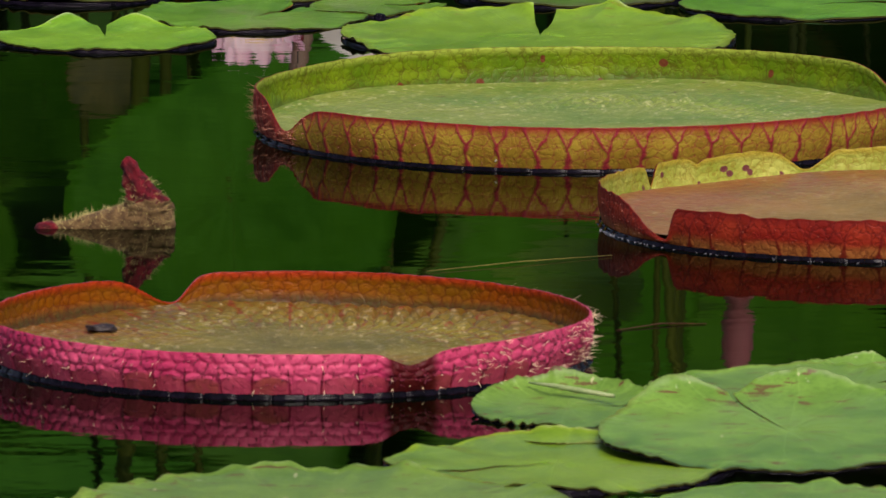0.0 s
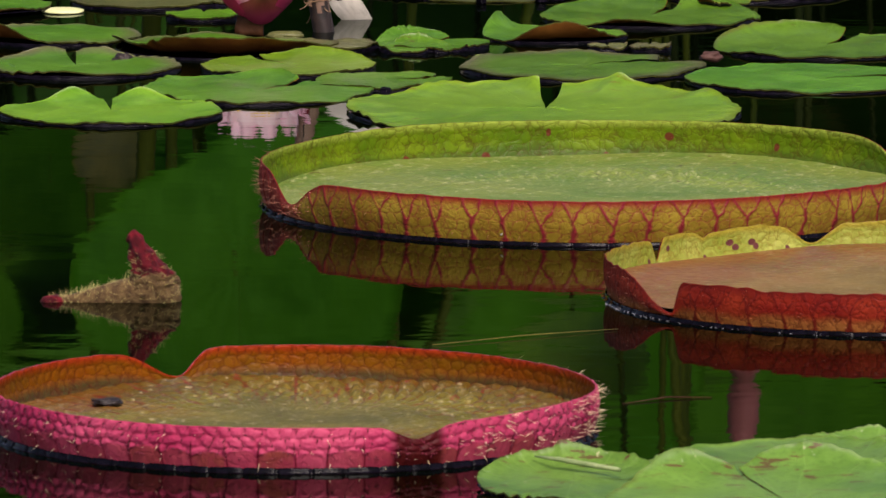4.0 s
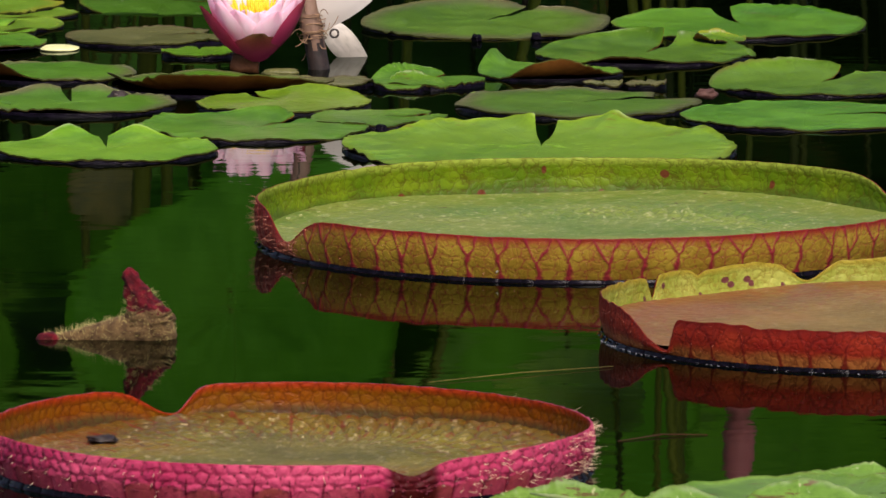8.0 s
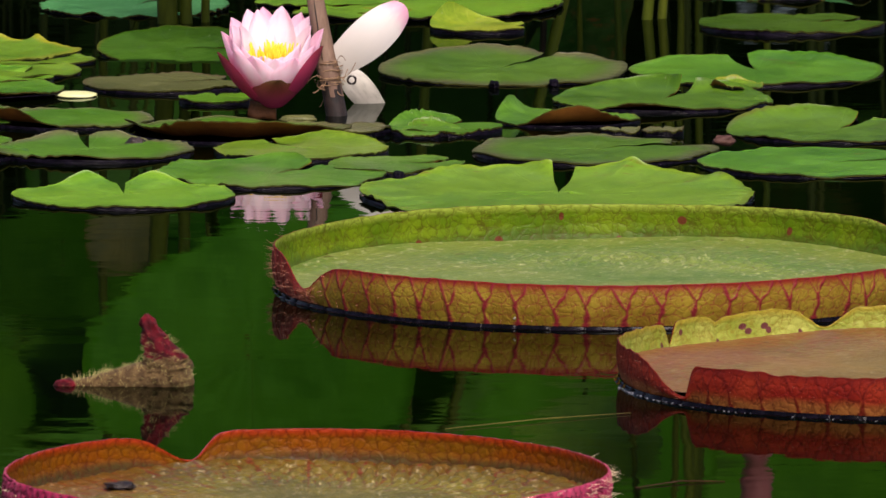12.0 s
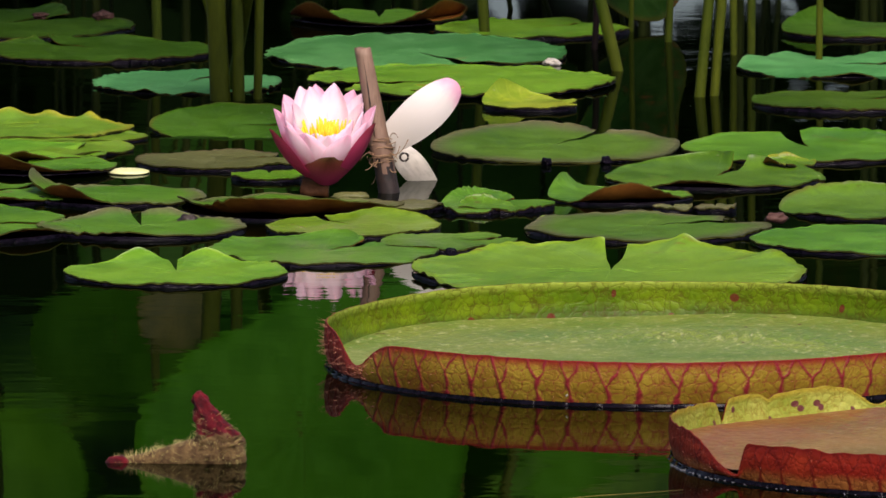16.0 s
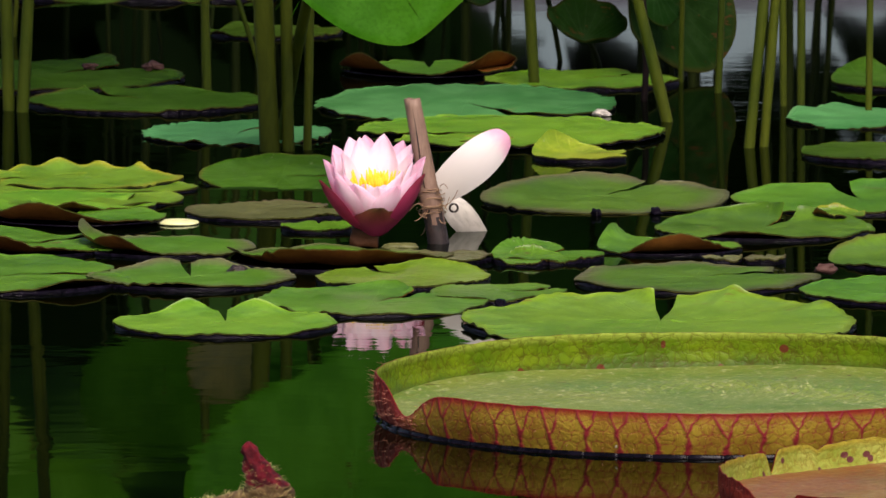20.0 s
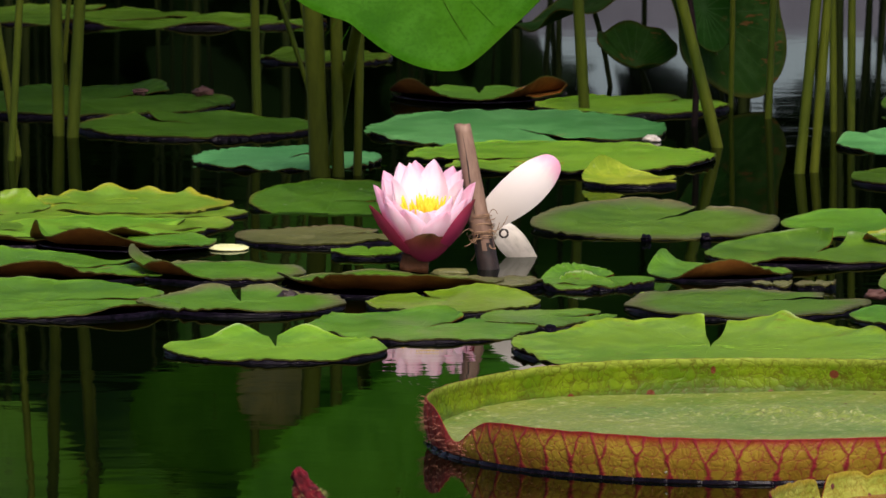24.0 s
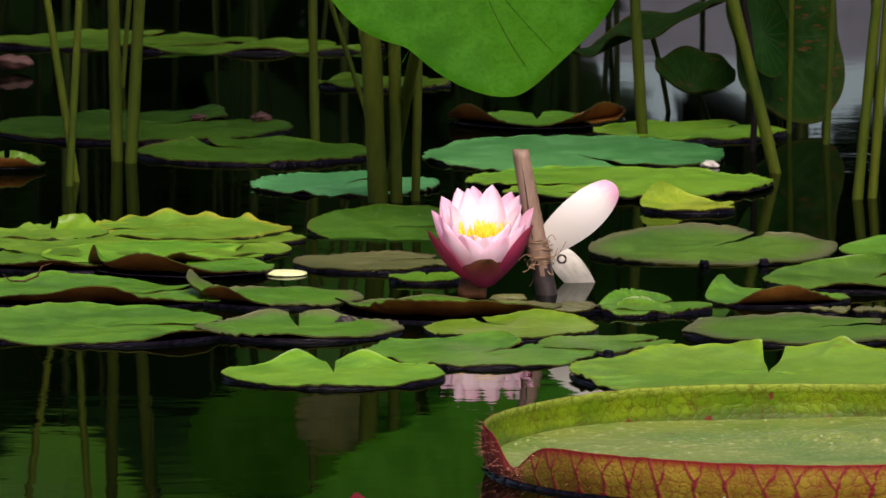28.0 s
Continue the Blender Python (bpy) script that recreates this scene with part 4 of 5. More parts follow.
lily_pad(-0.490, 12.612, 0.1075, 30, 6, curls=((-100, 40, 0.01),), seed=15, z=0.0024)
lily_pad(-0.183, 12.590, 0.0823, 20, 5, seed=16, top=M_leaf_dull, label="dull purple-green lily pad floating beside the flower")
lily_pad(-0.172, 12.912, 0.0879, 0, 5, seed=17, z=0.0060, lean=(5, 0), top=M_leaf_dark, curls=((90, 60, 0.006),))
lily_pad(-0.130, 12.447, 0.0379, 90, 6, seed=18)
lily_pad(0.155, 12.711, 0.1264, 60, 4, curls=((100, 60, 0.006),), seed=19, z=0.0060, top=M_leaf_plum, lean=(2, 0), under=M_under_dark, veins=11)
lily_pad(0.412, 12.706, 0.1298, 100, 6, curls=((90, 60, 0.008),), seed=20, z=0.0024)
lily_pad(0.310, 12.445, 0.1093, 70, 5, curls=((70, 30, 0.012), (110, 40, 0.008), (-100, 20, 0.006)), seed=21, z=0.0024)
lily_pad(0.213, 12.270, 0.0704, 80, 7, curls=((-80, 40, 0.018), (150, 24, 0.02)), seed=22, z=0.0020, label="lily pad curled up to show its brown underside")
lily_pad(0.093, 12.189, 0.0557, 60, 6, curls=((120, 40, 0.01),), seed=23)
lily_pad(0.078, 12.151, 0.0370, 300, 8, curls=((90, 40, 0.008),), seed=24)
lily_pad(0.262, 12.155, 0.0196, 90, 9, seed=25, top=M_leaf_dull)
lily_pad(0.303, 12.156, 0.0207, 90, 9, seed=26, top=M_leaf_dull)
lily_pad(0.234, 11.997, 0.1184, 30, 5, seed=27, z=0.0030, top=M_leaf_plum, under=M_under_dark, veins=11)
lily_pad(0.474, 12.174, 0.1103, 70, 5, curls=((110, 40, 0.014),), seed=28, z=0.0024)
lily_pad(0.449, 11.893, 0.1195, 10, 5, seed=29, z=0.0024)
lily_pad(0.194, 11.634, 0.1800, 87, 4.5, curls=((90, 55, 0.009), (96, 4, 0.004), (65.5, 3.5, 0.006), (127, 6, 0.005), (29, 6, 0.008), (170, 8, 0.005)), seed=30, crimp=0.004, z=0.0024, top=M_leaf_bright,
         ruffle=0.003, frill=0.008, teeth=0.008, label="bright yellow-green lily pad with raised wavy lobes", veins=13)

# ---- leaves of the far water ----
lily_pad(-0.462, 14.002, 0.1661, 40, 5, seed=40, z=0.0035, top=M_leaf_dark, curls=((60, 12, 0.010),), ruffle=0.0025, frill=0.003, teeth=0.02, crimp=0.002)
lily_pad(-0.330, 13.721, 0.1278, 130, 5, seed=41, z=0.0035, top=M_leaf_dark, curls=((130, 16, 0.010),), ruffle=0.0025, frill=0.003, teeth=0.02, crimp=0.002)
lily_pad(-0.226, 13.366, 0.0993, 60, 5, seed=42, z=0.0045, top=M_teal, ruffle=0.003, teeth=0.028, crimp=0.003, frill=0.007, lean=(1.5, 0), label="blue-green floating lotus leaf with frilled edge")
lily_pad(0.018, 13.683, 0.1629, 300, 5, seed=43, z=0.0045, top=M_teal, ruffle=0.003, teeth=0.028, crimp=0.003, frill=0.007, lean=(1.5, 0), label="blue-green floating lotus leaf with frilled edge")
lily_pad(0.064, 13.384, 0.1618, 200, 5, seed=44, z=0.0045, top=M_leaf_bright, ruffle=0.003, teeth=0.028, crimp=0.003, frill=0.007)
lily_pad(0.034, 13.295, 0.0327, 90, 5, seed=45, top=M_leaf_lemon)
lily_pad(0.136, 13.138, 0.0518, 0, 6, seed=46, top=M_leaf_lemon, curls=((130, 40, 0.02),), label="small yellowed leaf with a brown end")
lily_pad(-0.024, 14.081, 0.1008, 90, 5, seed=47, z=0.0045, curls=((-145, 30, 0.022), (-35, 34, 0.026)), top=M_leaf, label="folded floating leaf showing its rust-red underside")
lily_pad(0.145, 13.957, 0.1062, 40, 5, seed=48, top=M_leaf_bright, teeth=0.02)
lily_pad(-0.594, 13.560, 0.0437, 90, 6, seed=49, z=0.005, curls=((-85, 50, 0.012), (90, 50, 0.012)))
lily_pad(0.464, 13.537, 0.1043, 20, 5, seed=50, z=0.005, top=M_teal, ruffle=0.008, lean=(1.5, 0))
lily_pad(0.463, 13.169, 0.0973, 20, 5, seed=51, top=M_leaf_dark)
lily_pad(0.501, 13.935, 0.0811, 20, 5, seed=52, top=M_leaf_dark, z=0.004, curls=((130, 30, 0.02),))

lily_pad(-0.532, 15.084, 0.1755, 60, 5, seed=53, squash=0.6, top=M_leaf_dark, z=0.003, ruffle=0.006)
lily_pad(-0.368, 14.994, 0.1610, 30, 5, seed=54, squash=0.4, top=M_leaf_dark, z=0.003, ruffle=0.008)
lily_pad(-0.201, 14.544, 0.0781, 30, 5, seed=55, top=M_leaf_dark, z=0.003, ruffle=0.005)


def drooping_leaf(x, y, z, r, tilt, seed, label, cup=0.4, material=None, spread=(0.62, 1.15)):
    base = thing("drooping_lotus_leaf", x, y, z, label, "lotus leaf")
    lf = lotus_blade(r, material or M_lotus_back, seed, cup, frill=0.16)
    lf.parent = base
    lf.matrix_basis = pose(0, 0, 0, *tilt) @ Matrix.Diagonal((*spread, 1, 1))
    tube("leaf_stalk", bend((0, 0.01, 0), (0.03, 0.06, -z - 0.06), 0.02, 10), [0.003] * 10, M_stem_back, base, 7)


drooping_leaf(0.236, 14.055, 0.096, 0.098, (66, 8, 40), 5, "drooping dark lotus leaf, shade in its colour, hanging into the water", 0.25, None, (0.9, 1.1))
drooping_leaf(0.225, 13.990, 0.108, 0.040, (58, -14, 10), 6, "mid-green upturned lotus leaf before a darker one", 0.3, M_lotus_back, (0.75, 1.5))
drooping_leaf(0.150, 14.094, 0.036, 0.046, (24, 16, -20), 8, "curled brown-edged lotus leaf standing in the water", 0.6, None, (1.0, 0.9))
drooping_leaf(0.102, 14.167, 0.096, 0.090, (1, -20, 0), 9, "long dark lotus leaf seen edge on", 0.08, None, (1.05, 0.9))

# ---- pads close to the camera ----
lily_pad(-0.009, 8.720, 0.1926, 250, 4, seed=60, crimp=0.007, z=0.003, top=M_leaf_near, ruffle=0.005, frill=0.014, teeth=0.014, curls=((90, 60, 0.006),), veins=13)
lily_pad(0.328, 8.720, 0.1337, 300, 4, seed=61, crimp=0.0028, z=0.006, top=M_leaf_near, ruffle=0.004, frill=0.01, teeth=0.012, veins=13)
lily_pad(0.162, 8.966, 0.1252, 200, 4, seed=62, z=0.003, crimp=0.002, top=M_leaf_bright, ruffle=0.004, frill=0.012, teeth=0.012, curls=((85, 20, 0.01),), veins=13)
lily_pad(0.178, 9.081, 0.0420, 0, 1.5, seed=66, z=0.0065, squash=0.8, top=M_leaf_lemon, label="yellowed end of a lily pad with red-brown rim")
near_pad = lily_pad(0.175, 9.242, 0.0716, 12, 2, seed=63, crimp=0.0028, z=0.005, top=M_leaf_near, curls=((95, 60, 0.014),), lean=(3, 0), frill=0.006, teeth=0.012, veins=9)
tube("pale_rib", [(-0.028, 0.05, 0.0085), (-0.01, 0.038, 0.0085), (0.01, 0.024, 0.0075), (0.034, 0.006, 0.007)], [0.0006, 0.0018, 0.0022, 0.0016], M_rib_pale, near_pad, 6, "pale raised rib of the leaf")
lily_pad(0.405, 9.421, 0.0552, 60, 4, seed=67, z=0.0045, top=M_leaf_near, curls=((100, 40, 0.006), (150, 16, 0.005)), frill=0.01, crimp=0.0028, veins=7)
lily_pad(0.354, 9.303, 0.1257, 5, 4, seed=64, crimp=0.0028, z=0.0045, top=M_leaf_near, curls=((98, 50, 0.008),), frill=0.003, teeth=0.012, veins=11)
lily_pad(0.331, 9.053, 0.1367, 112, 1.2, seed=65, crimp=0.0028, z=0.016, top=M_leaf_near, curls=((129, 13, 0.019), (84, 22, 0.019)), lean=(4, 0), frill=0.002, teeth=0.012, veins=13,
         label="broad scarred lily pad lying over its neighbours")


# ---- the flower ----
def petal(name, length, width, cup, material, parent, yaw, low_deg, tip_deg, base_r, z, seed=0):
    """A broad pointed hollow petal that leans low_deg from upright at its base and tip_deg at its tip."""
    rows, cols = 20, 11
    V, along = [], []
    rng = random.Random(seed)
    more, skew = rng.uniform(-3, 3), rng.uniform(-0.05, 0.05)
    c_out, c_up = base_r, z
    for i in range(rows):
        t = i / (rows - 1)
        lean = radians(tip_deg + more + (low_deg - tip_deg) * (1 - t) ** 1.5)
        if i:
            c_out += length / (rows - 1) * math.sin(lean)
            c_up += length / (rows - 1) * math.cos(lean)
        w = width * 0.5 * max(0.0, math.sin(math.pi * (0.11 + 0.89 * t ** 1.3))) ** 0.72 + 0.0003
        for j in range(cols):
            q = 2 * j / (cols - 1) - 1
            fold = cup * w * q * q + 0.05 * w * math.exp(-(q / 0.18) ** 2)
            px, py, pz = w * q + skew * length * t * t, c_out - fold * math.cos(lean), c_up + fold * math.sin(lean) * 0.7
            V.append((px, -py, pz))
            along.append(t)
    n = len(V)
    F = grid_faces(rows, cols)
    V2 = [(a, b + 0.0007, c) for a, b, c in V]
    F2 = [tuple(i + n for i in f[::-1]) for f in F]
    ob = mesh_object(name, V + V2, F + F2, [material], parent, "", None, {"along": along + along})
    ob.matrix_basis = pose(0, 0, 0, 0, 0, yaw)
    return ob


def water_lily():
    base = thing("water_lily_flower", -0.074, 12.302, 0.014, "open pink and white water lily flower with yellow stamens", "flower", lean=(11, 0))
    for k, (yaw, tip, length, width) in enumerate(((8, 16, 0.041, 0.046), (70, 18, 0.080, 0.044), (-72, 19, 0.080, 0.044), (180, 10, 0.07, 0.04))):
        petal("sepal", length, width, 0.45, M_sepal_dark if k == 0 else M_sepal, base, yaw, 68 if k else 48, tip, 0.008 if k else 0.016, 0.0, k)
    for k, (yaw, length) in enumerate(((32, 0.068), (62, 0.078), (102, 0.086), (146, 0.093), (188, 0.096), (228, 0.092), (266, 0.085), (304, 0.077), (332, 0.066))):
        petal("outer_petal", length, 0.039, 0.5, M_petal_out, base, yaw, 63, 13, 0.008, 0.002, 10 + k)
    for k in range(9):
        yaw = 8 + k * 40
        front = 0.5 + 0.5 * math.cos(radians(yaw))
        petal("middle_petal", 0.094 - 0.034 * front, 0.036, 0.5, M_petal_mid, base, yaw, 54, 10, 0.008, 0.004, 30 + k)
    for k in range(8):
        yaw = 24 + k * 45
        front = 0.5 + 0.5 * math.cos(radians(yaw))
        petal("inner_petal", 0.088 - 0.036 * front, 0.032, 0.5, M_petal_in, base, yaw, 46, 8, 0.008, 0.007, 50 + k)
    core = tube("flower_heart", [(0, 0, 0.004), (0, 0, 0.014), (0, 0, 0.026), (0, 0, 0.032)], [0.006, 0.013, 0.013, 0.004], M_stamen, base, 12)
    rng = random.Random(5)
    for k in range(90):
        yaw, op = k * 137.5, rng.uniform(2, 20)
        h = rng.uniform(0.036, 0.046)
        d = Vector((math.sin(radians(yaw)) * math.sin(radians(op)), math.cos(radians(yaw)) * math.sin(radians(op)), math.cos(radians(op))))
        foot = Vector((d.x, d.y, 0)) * 0.036 + Vector((0, 0, 0.016))
        tip = foot + d * h + Vector((d.x, d.y, 0)) * h * rng.uniform(-0.3, 0.1)
        tube("stamen", [foot, foot.lerp(tip, 0.4) + d * 0.002, foot.lerp(tip, 0.8), tip], [0.0012, 0.0018, 0.0016, 0.0006], M_stamen, core, 5)
    tube("flower_stalk", [(0, 0, -0.06), (0, 0, 0.0), (0, 0, 0.008)], [0.004, 0.004, 0.008], M_sepal_dark, base, 8)


water_lily()


def worn_block():
    base = thing("wood_block", -0.084, 12.297, 0.004, "small brown wet wooden block under the flower", "wood")
    bm = bmesh.new()
    bmesh.ops.create_cube(bm, size=1.0, matrix=Matrix.Translation((0, 0, 0.006)) @ Matrix.Diagonal((0.027, 0.02, 0.019, 1)))
    bmesh.ops.subdivide_edges(bm, edges=bm.edges[:], cuts=3, use_grid_fill=True)
    for v in bm.verts:
        v.co += Vector(noise.noise_vector(v.co * 90)) * 0.0022
        if v.co.z > 0.01:
            v.co.x *= 0.85
    part("block", bm, M_wood, base)


worn_block()


def stake():
    base = thing("bamboo_stake", -0.007, 12.323, -0.05, "split bamboo stake tied with dry fibre in the water", "stake")
    top = Vector((-0.030, 0.012, 0.141 + 0.05))
    rows, sides = 26, 14
    V, F = [], []
    for i in range(rows):
        t = i / (rows - 1)
        c = Vector((0.004, 0, 0)).lerp(top, t)
        for k in range(sides):
            an = 2 * math.pi * k / sides
            rad = 0.0088 * (1.32 - 0.40 * t) * (1 + 0.05 * math.sin(k * 2.3 + 4 * t)) * (1 + 0.14 * math.exp(-((t - 0.5) / 0.04) ** 2)) * (0.86 if 3 < k < 6 else 1)
            V.append(c + Vector((math.cos(an) * rad, math.sin(an) * rad, 0.0012 * math.sin(k * 1.7) * (i == rows - 1))))
    F = grid_faces(rows, sides, True)
    rim = len(V)
    for k in range(sides):
        an = 2 * math.pi * k / sides
        V.append(top + Vector((math.cos(an) * 0.0052, math.sin(an) * 0.0052, 0)))
    F += [((rows - 1) * sides + k, (rows - 1) * sides + (k + 1) % sides, rim + (k + 1) % sides, rim + k) for k in range(sides)]
    V.append(top - Vector((0, 0, 0.02)))
    F += [(rim + k, rim + (k + 1) % sides, rim + sides) for k in range(sides)]
    wet = [1 if sum(V[i].z for i in f) / len(f) < 0.076 + 0.006 * math.sin(f[0] * 1.7) else 0 for f in F]
    cane = mesh_object("cane", V, F, [M_stick, M_dark], base, "", wet)
    crack = [Vector((0.004, 0, 0)).lerp(top, t) + Vector((-0.0025 + 0.001 * math.sin(t * 9), -0.0084 * (1.32 - 0.40 * t), 0)) for t in np.linspace(0.55, 0.99, 12)]
    tube("crack", crack, [0.0003, 0.0005, 0.0007, 0.0008, 0.0009, 0.0009, 0.0009, 0.0008, 0.0007, 0.0007, 0.0006, 0.0004], M_dark, cane, 5)
    rng = random.Random(8)
    knot = Vector((0.004, 0, 0)).lerp(top, 0.46)
    for k in range(14):
        pts, r0, h0 = [], rng.uniform(0.010, 0.015), rng.uniform(-0.012, 0.012)
        a0 = rng.uniform(0, 6.28)
        tl = rng.uniform(-0.5, 0.5)
        for q in np.linspace(0, rng.uniform(2.5, 6.0), 16):
            pts.append(knot + Vector((math.cos(a0 + q) * r0, math.sin(a0 + q) * r0, h0 + tl * 0.012 * math.sin(a0 + q) + 0.001 * q)))
        tube("fibre", pts, [0.0005] * 16, M_straw, cane, 4)
    for k in range(9):
        d = Vector((rng.uniform(-1, 1), rng.uniform(-1, 0.2), rng.uniform(-0.9, 0.9))).normalized()
        tube("loose_fibre", bend(knot + d * 0.008, knot + d * rng.uniform(0.02, 0.035), rng.uniform(-0.01, 0.01), 8), [0.00045] * 8, M_straw, cane, 4)
    ring = [knot + Vector((0.022 + 0.004 * math.cos(q), -0.012, -0.002 + 0.004 * math.sin(q))) for q in np.linspace(0, 6.2, 16)]
    tube("wire_loop", ring, [0.0011] * 16, M_dark, cane, 6)


stake()


def broad_petal(name, x, y, z, length, width, material, tilt, label, cup=0.25):
    base = thing(name, x, y, z, label, "petal")
    rows, cols = 18, 11
    V, along = [], []
    for i in range(rows):
        t = i / (rows - 1)
        w = width * 0.5 * (math.sin(math.pi * (0.13 + 0.78 * t ** 1.2)) ** 0.50)
        for j in range(cols):
            along.append(t)
            s = 2 * j / (cols - 1) - 1
            V.append((w * s, cup * w * s * s - 0.01 * math.sin(3 * t), length * (t - 0.05 * s * s)))
    n = len(V)
    F = grid_faces(rows, cols)
    V2 = [(a, b + 0.0008, c) for a, b, c in V]
    ob = mesh_object("petal_blade", V + V2, F + [tuple(i + n for i in f[::-1]) for f in F], [material], base, "", None,
                     {"along": along + along})
    ob.matrix_basis = pose(0, 0, 0, *tilt)



broad_petal("fallen_petal", -0.011, 12.328, 0.050, 0.088, 0.041, M_petal_blush, (-8, 50, 0), "large pale pink petal leaning on the stake")
broad_petal("fallen_petal", 0.028, 12.435, -0.004, 0.05, 0.028, M_petal_pale, (-8, -42, 0), "withered pale petal standing in the water by the stake")


# ---- lotus stalks that stand in view ----
lotus(-0.522, 13.378, (-0.477, 13.378, 0.7354), 0.16, (18, 10), 0.0085, seed=1)
lotus(-0.504, 13.426, (-0.636, 13.426, 0.7928), 0.17, (12, -14), 0.0085, seed=2)
lotus(-0.476, 13.646, (-0.497, 13.646, 0.9649), 0.18, (16, 6), 0.0135, seed=3)
lotus(-0.465, 13.627, (-0.414, 13.627, 0.8750), 0.18, (10, 16), 0.0135, seed=4)
lotus(-0.266, 13.873, (-0.258, 13.873, 0.7742), 0.16, (15, 0), 0.0105, seed=5, bow=(-0.008, 0, 0))
lotus(-0.186, 13.213, (-0.222, 13.213, 0.7430), 0.11, (20, -6), 0.0215, seed=6, label="thick olive lotus stalk rising from the water")
lotus(-0.169, 13.213, (-0.181, 13.213, 0.9479), 0.12, (12, 6), 0.013, seed=7)
lotus(-0.151, 13.225, (-0.134, 13.225, 0.8304), 0.09, (12, 10), 0.0095, seed=8)
lotus(0.096, 13.898, (0.045, 13.898, 0.8348), 0.12, (14, -6), 0.0125, seed=9)
lotus(0.246, 13.523, (0.021, 13.523, 0.7287), 0.12, (14, 12), 0.013, seed=10, bow=(0.012, 0, 0))
lotus(0.203, 13.758, (0.124, 13.758, 0.3625), 0.0, (0, 0), 0.0075, M_stem_dark, seed=11, bow=(0.04, 0, 0), label="thin dark lotus stalk, bent")
lotus(0.291, 13.841, (0.325, 13.841, 0.7755), 0.09, (16, 4), 0.008, seed=12)
lotus(0.308, 13.248, (0.395, 13.248, 0.8589), 0.13, (14, 8), 0.0115, seed=13)
lotus(0.325, 13.260, (0.385, 13.260, 0.7408), 0.11, (18, -8), 0.0105, seed=14)
lotus(0.362, 13.697, (0.354, 13.697, 0.7573), 0.09, (14, 4), 0.008, seed=15)
lotus(0.380, 13.697, (0.384, 13.697, 0.8788), 0.11, (14, 14), 0.009, seed=16)


# the bright leaf that hangs over the flower
def hanging_leaf():
    base = thing("lotus_plant", -0.187, 13.349, -0.06, "lotus with a large bright green leaf tipped towards the water", "lotus", "lotus plants")
    at = Vector((0.086, -0.43, 0.367))
    tube("stalk", bend((0, 0, 0), (at.x, at.y, at.z), 0.06, 18), [0.006] * 18, M_stem, base, 10)
    lf = lotus_blade(0.172, M_lotus, 77, 0.14, frill=0.02, lobes=((-116, -0.17, 24), (-74, 0.10, 17), (-152, -0.09, 26)))
    lf.parent = base
    lf["label"] = "large bright green round leaf with fine radial veins"
    lotus_veins(lf, 0.172, 0.14, M_lotus)
    lf.matrix_basis = pose(at.x, at.y, at.z, 72, -3, 0)


hanging_leaf()
# Leaves out of view, added for the green and olive patches in the water.
lotus(-0.190, 14.050, (-0.318, 14.000, 0.345), 0.092, (66, -6), 0.006, seed=78, leaf_mat=M_lotus, label="lotus with a mid-green leaf tipped over the dark water")
lotus(-0.185, 13.820, (-0.246, 13.800, 0.292), 0.044, (70, 10), 0.004, seed=79, leaf_mat=M_olive, label="small lotus leaf turned olive-brown on a thin stalk")

lotus(-0.506, 14.500, (-0.455, 14.500, 0.560), 0.095, (62, 6), 0.006, seed=80, leaf_mat=M_lotus, label="lotus with a bright green leaf tipped over the water")

lotus(0.254, 13.970, (0.262, 13.900, 0.530), 0.085, (48, 4), 0.006, seed=81, leaf_mat=M_leaf, label="lotus with a yellow-green leaf tipped over the water")


# Unseen bud, added so the water mirrors a reddish stripe.
def mirrored_bud():
    base = thing("mirrored_bud", 0.449, 13.600, -0.06, "unseen rose-red bud on a tall stalk, added for its reflection", "lotus bud")
    tube("stalk", bend((0, 0, 0), (-0.008, 0, 0.57), 0, 14, (0.006, 0, 0)), [0.0038] * 14, M_stem, base, 9)
    heights, radii = (0.55, 0.565, 0.585, 0.61, 0.635, 0.66, 0.68, 0.69), (0.004, 0.011, 0.016, 0.0175, 0.015, 0.010, 0.005, 0.001)
    tube("bud", [(-0.008, 0, h) for h in heights], radii, M_bud, base, 14, "closed rose-red petals")


mirrored_bud()

# ---- the lotus stand behind, which the water mirrors ----
rng = random.Random(42)
for k in range(110):
    lx = -1.9 + 3.9 * ((k * 0.618) % 1.0) + rng.uniform(-0.1, 0.1)
    ly = rng.uniform(16.4, 20.5) if lx < -0.1 else rng.uniform(16.6, 17.8)
    lh = rng.uniform(0.5, 2.0)
    tilt = (rng.uniform(20, 75), rng.uniform(-30, 30))
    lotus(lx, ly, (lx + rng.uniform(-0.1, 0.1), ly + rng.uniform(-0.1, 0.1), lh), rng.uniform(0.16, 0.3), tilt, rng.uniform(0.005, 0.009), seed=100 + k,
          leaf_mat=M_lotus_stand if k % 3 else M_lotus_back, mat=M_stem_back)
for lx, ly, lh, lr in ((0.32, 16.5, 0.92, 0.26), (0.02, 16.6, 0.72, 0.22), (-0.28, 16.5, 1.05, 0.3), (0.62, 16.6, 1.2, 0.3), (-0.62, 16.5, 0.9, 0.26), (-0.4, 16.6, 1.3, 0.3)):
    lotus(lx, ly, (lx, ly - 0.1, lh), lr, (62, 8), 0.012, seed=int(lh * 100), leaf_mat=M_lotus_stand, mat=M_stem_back)


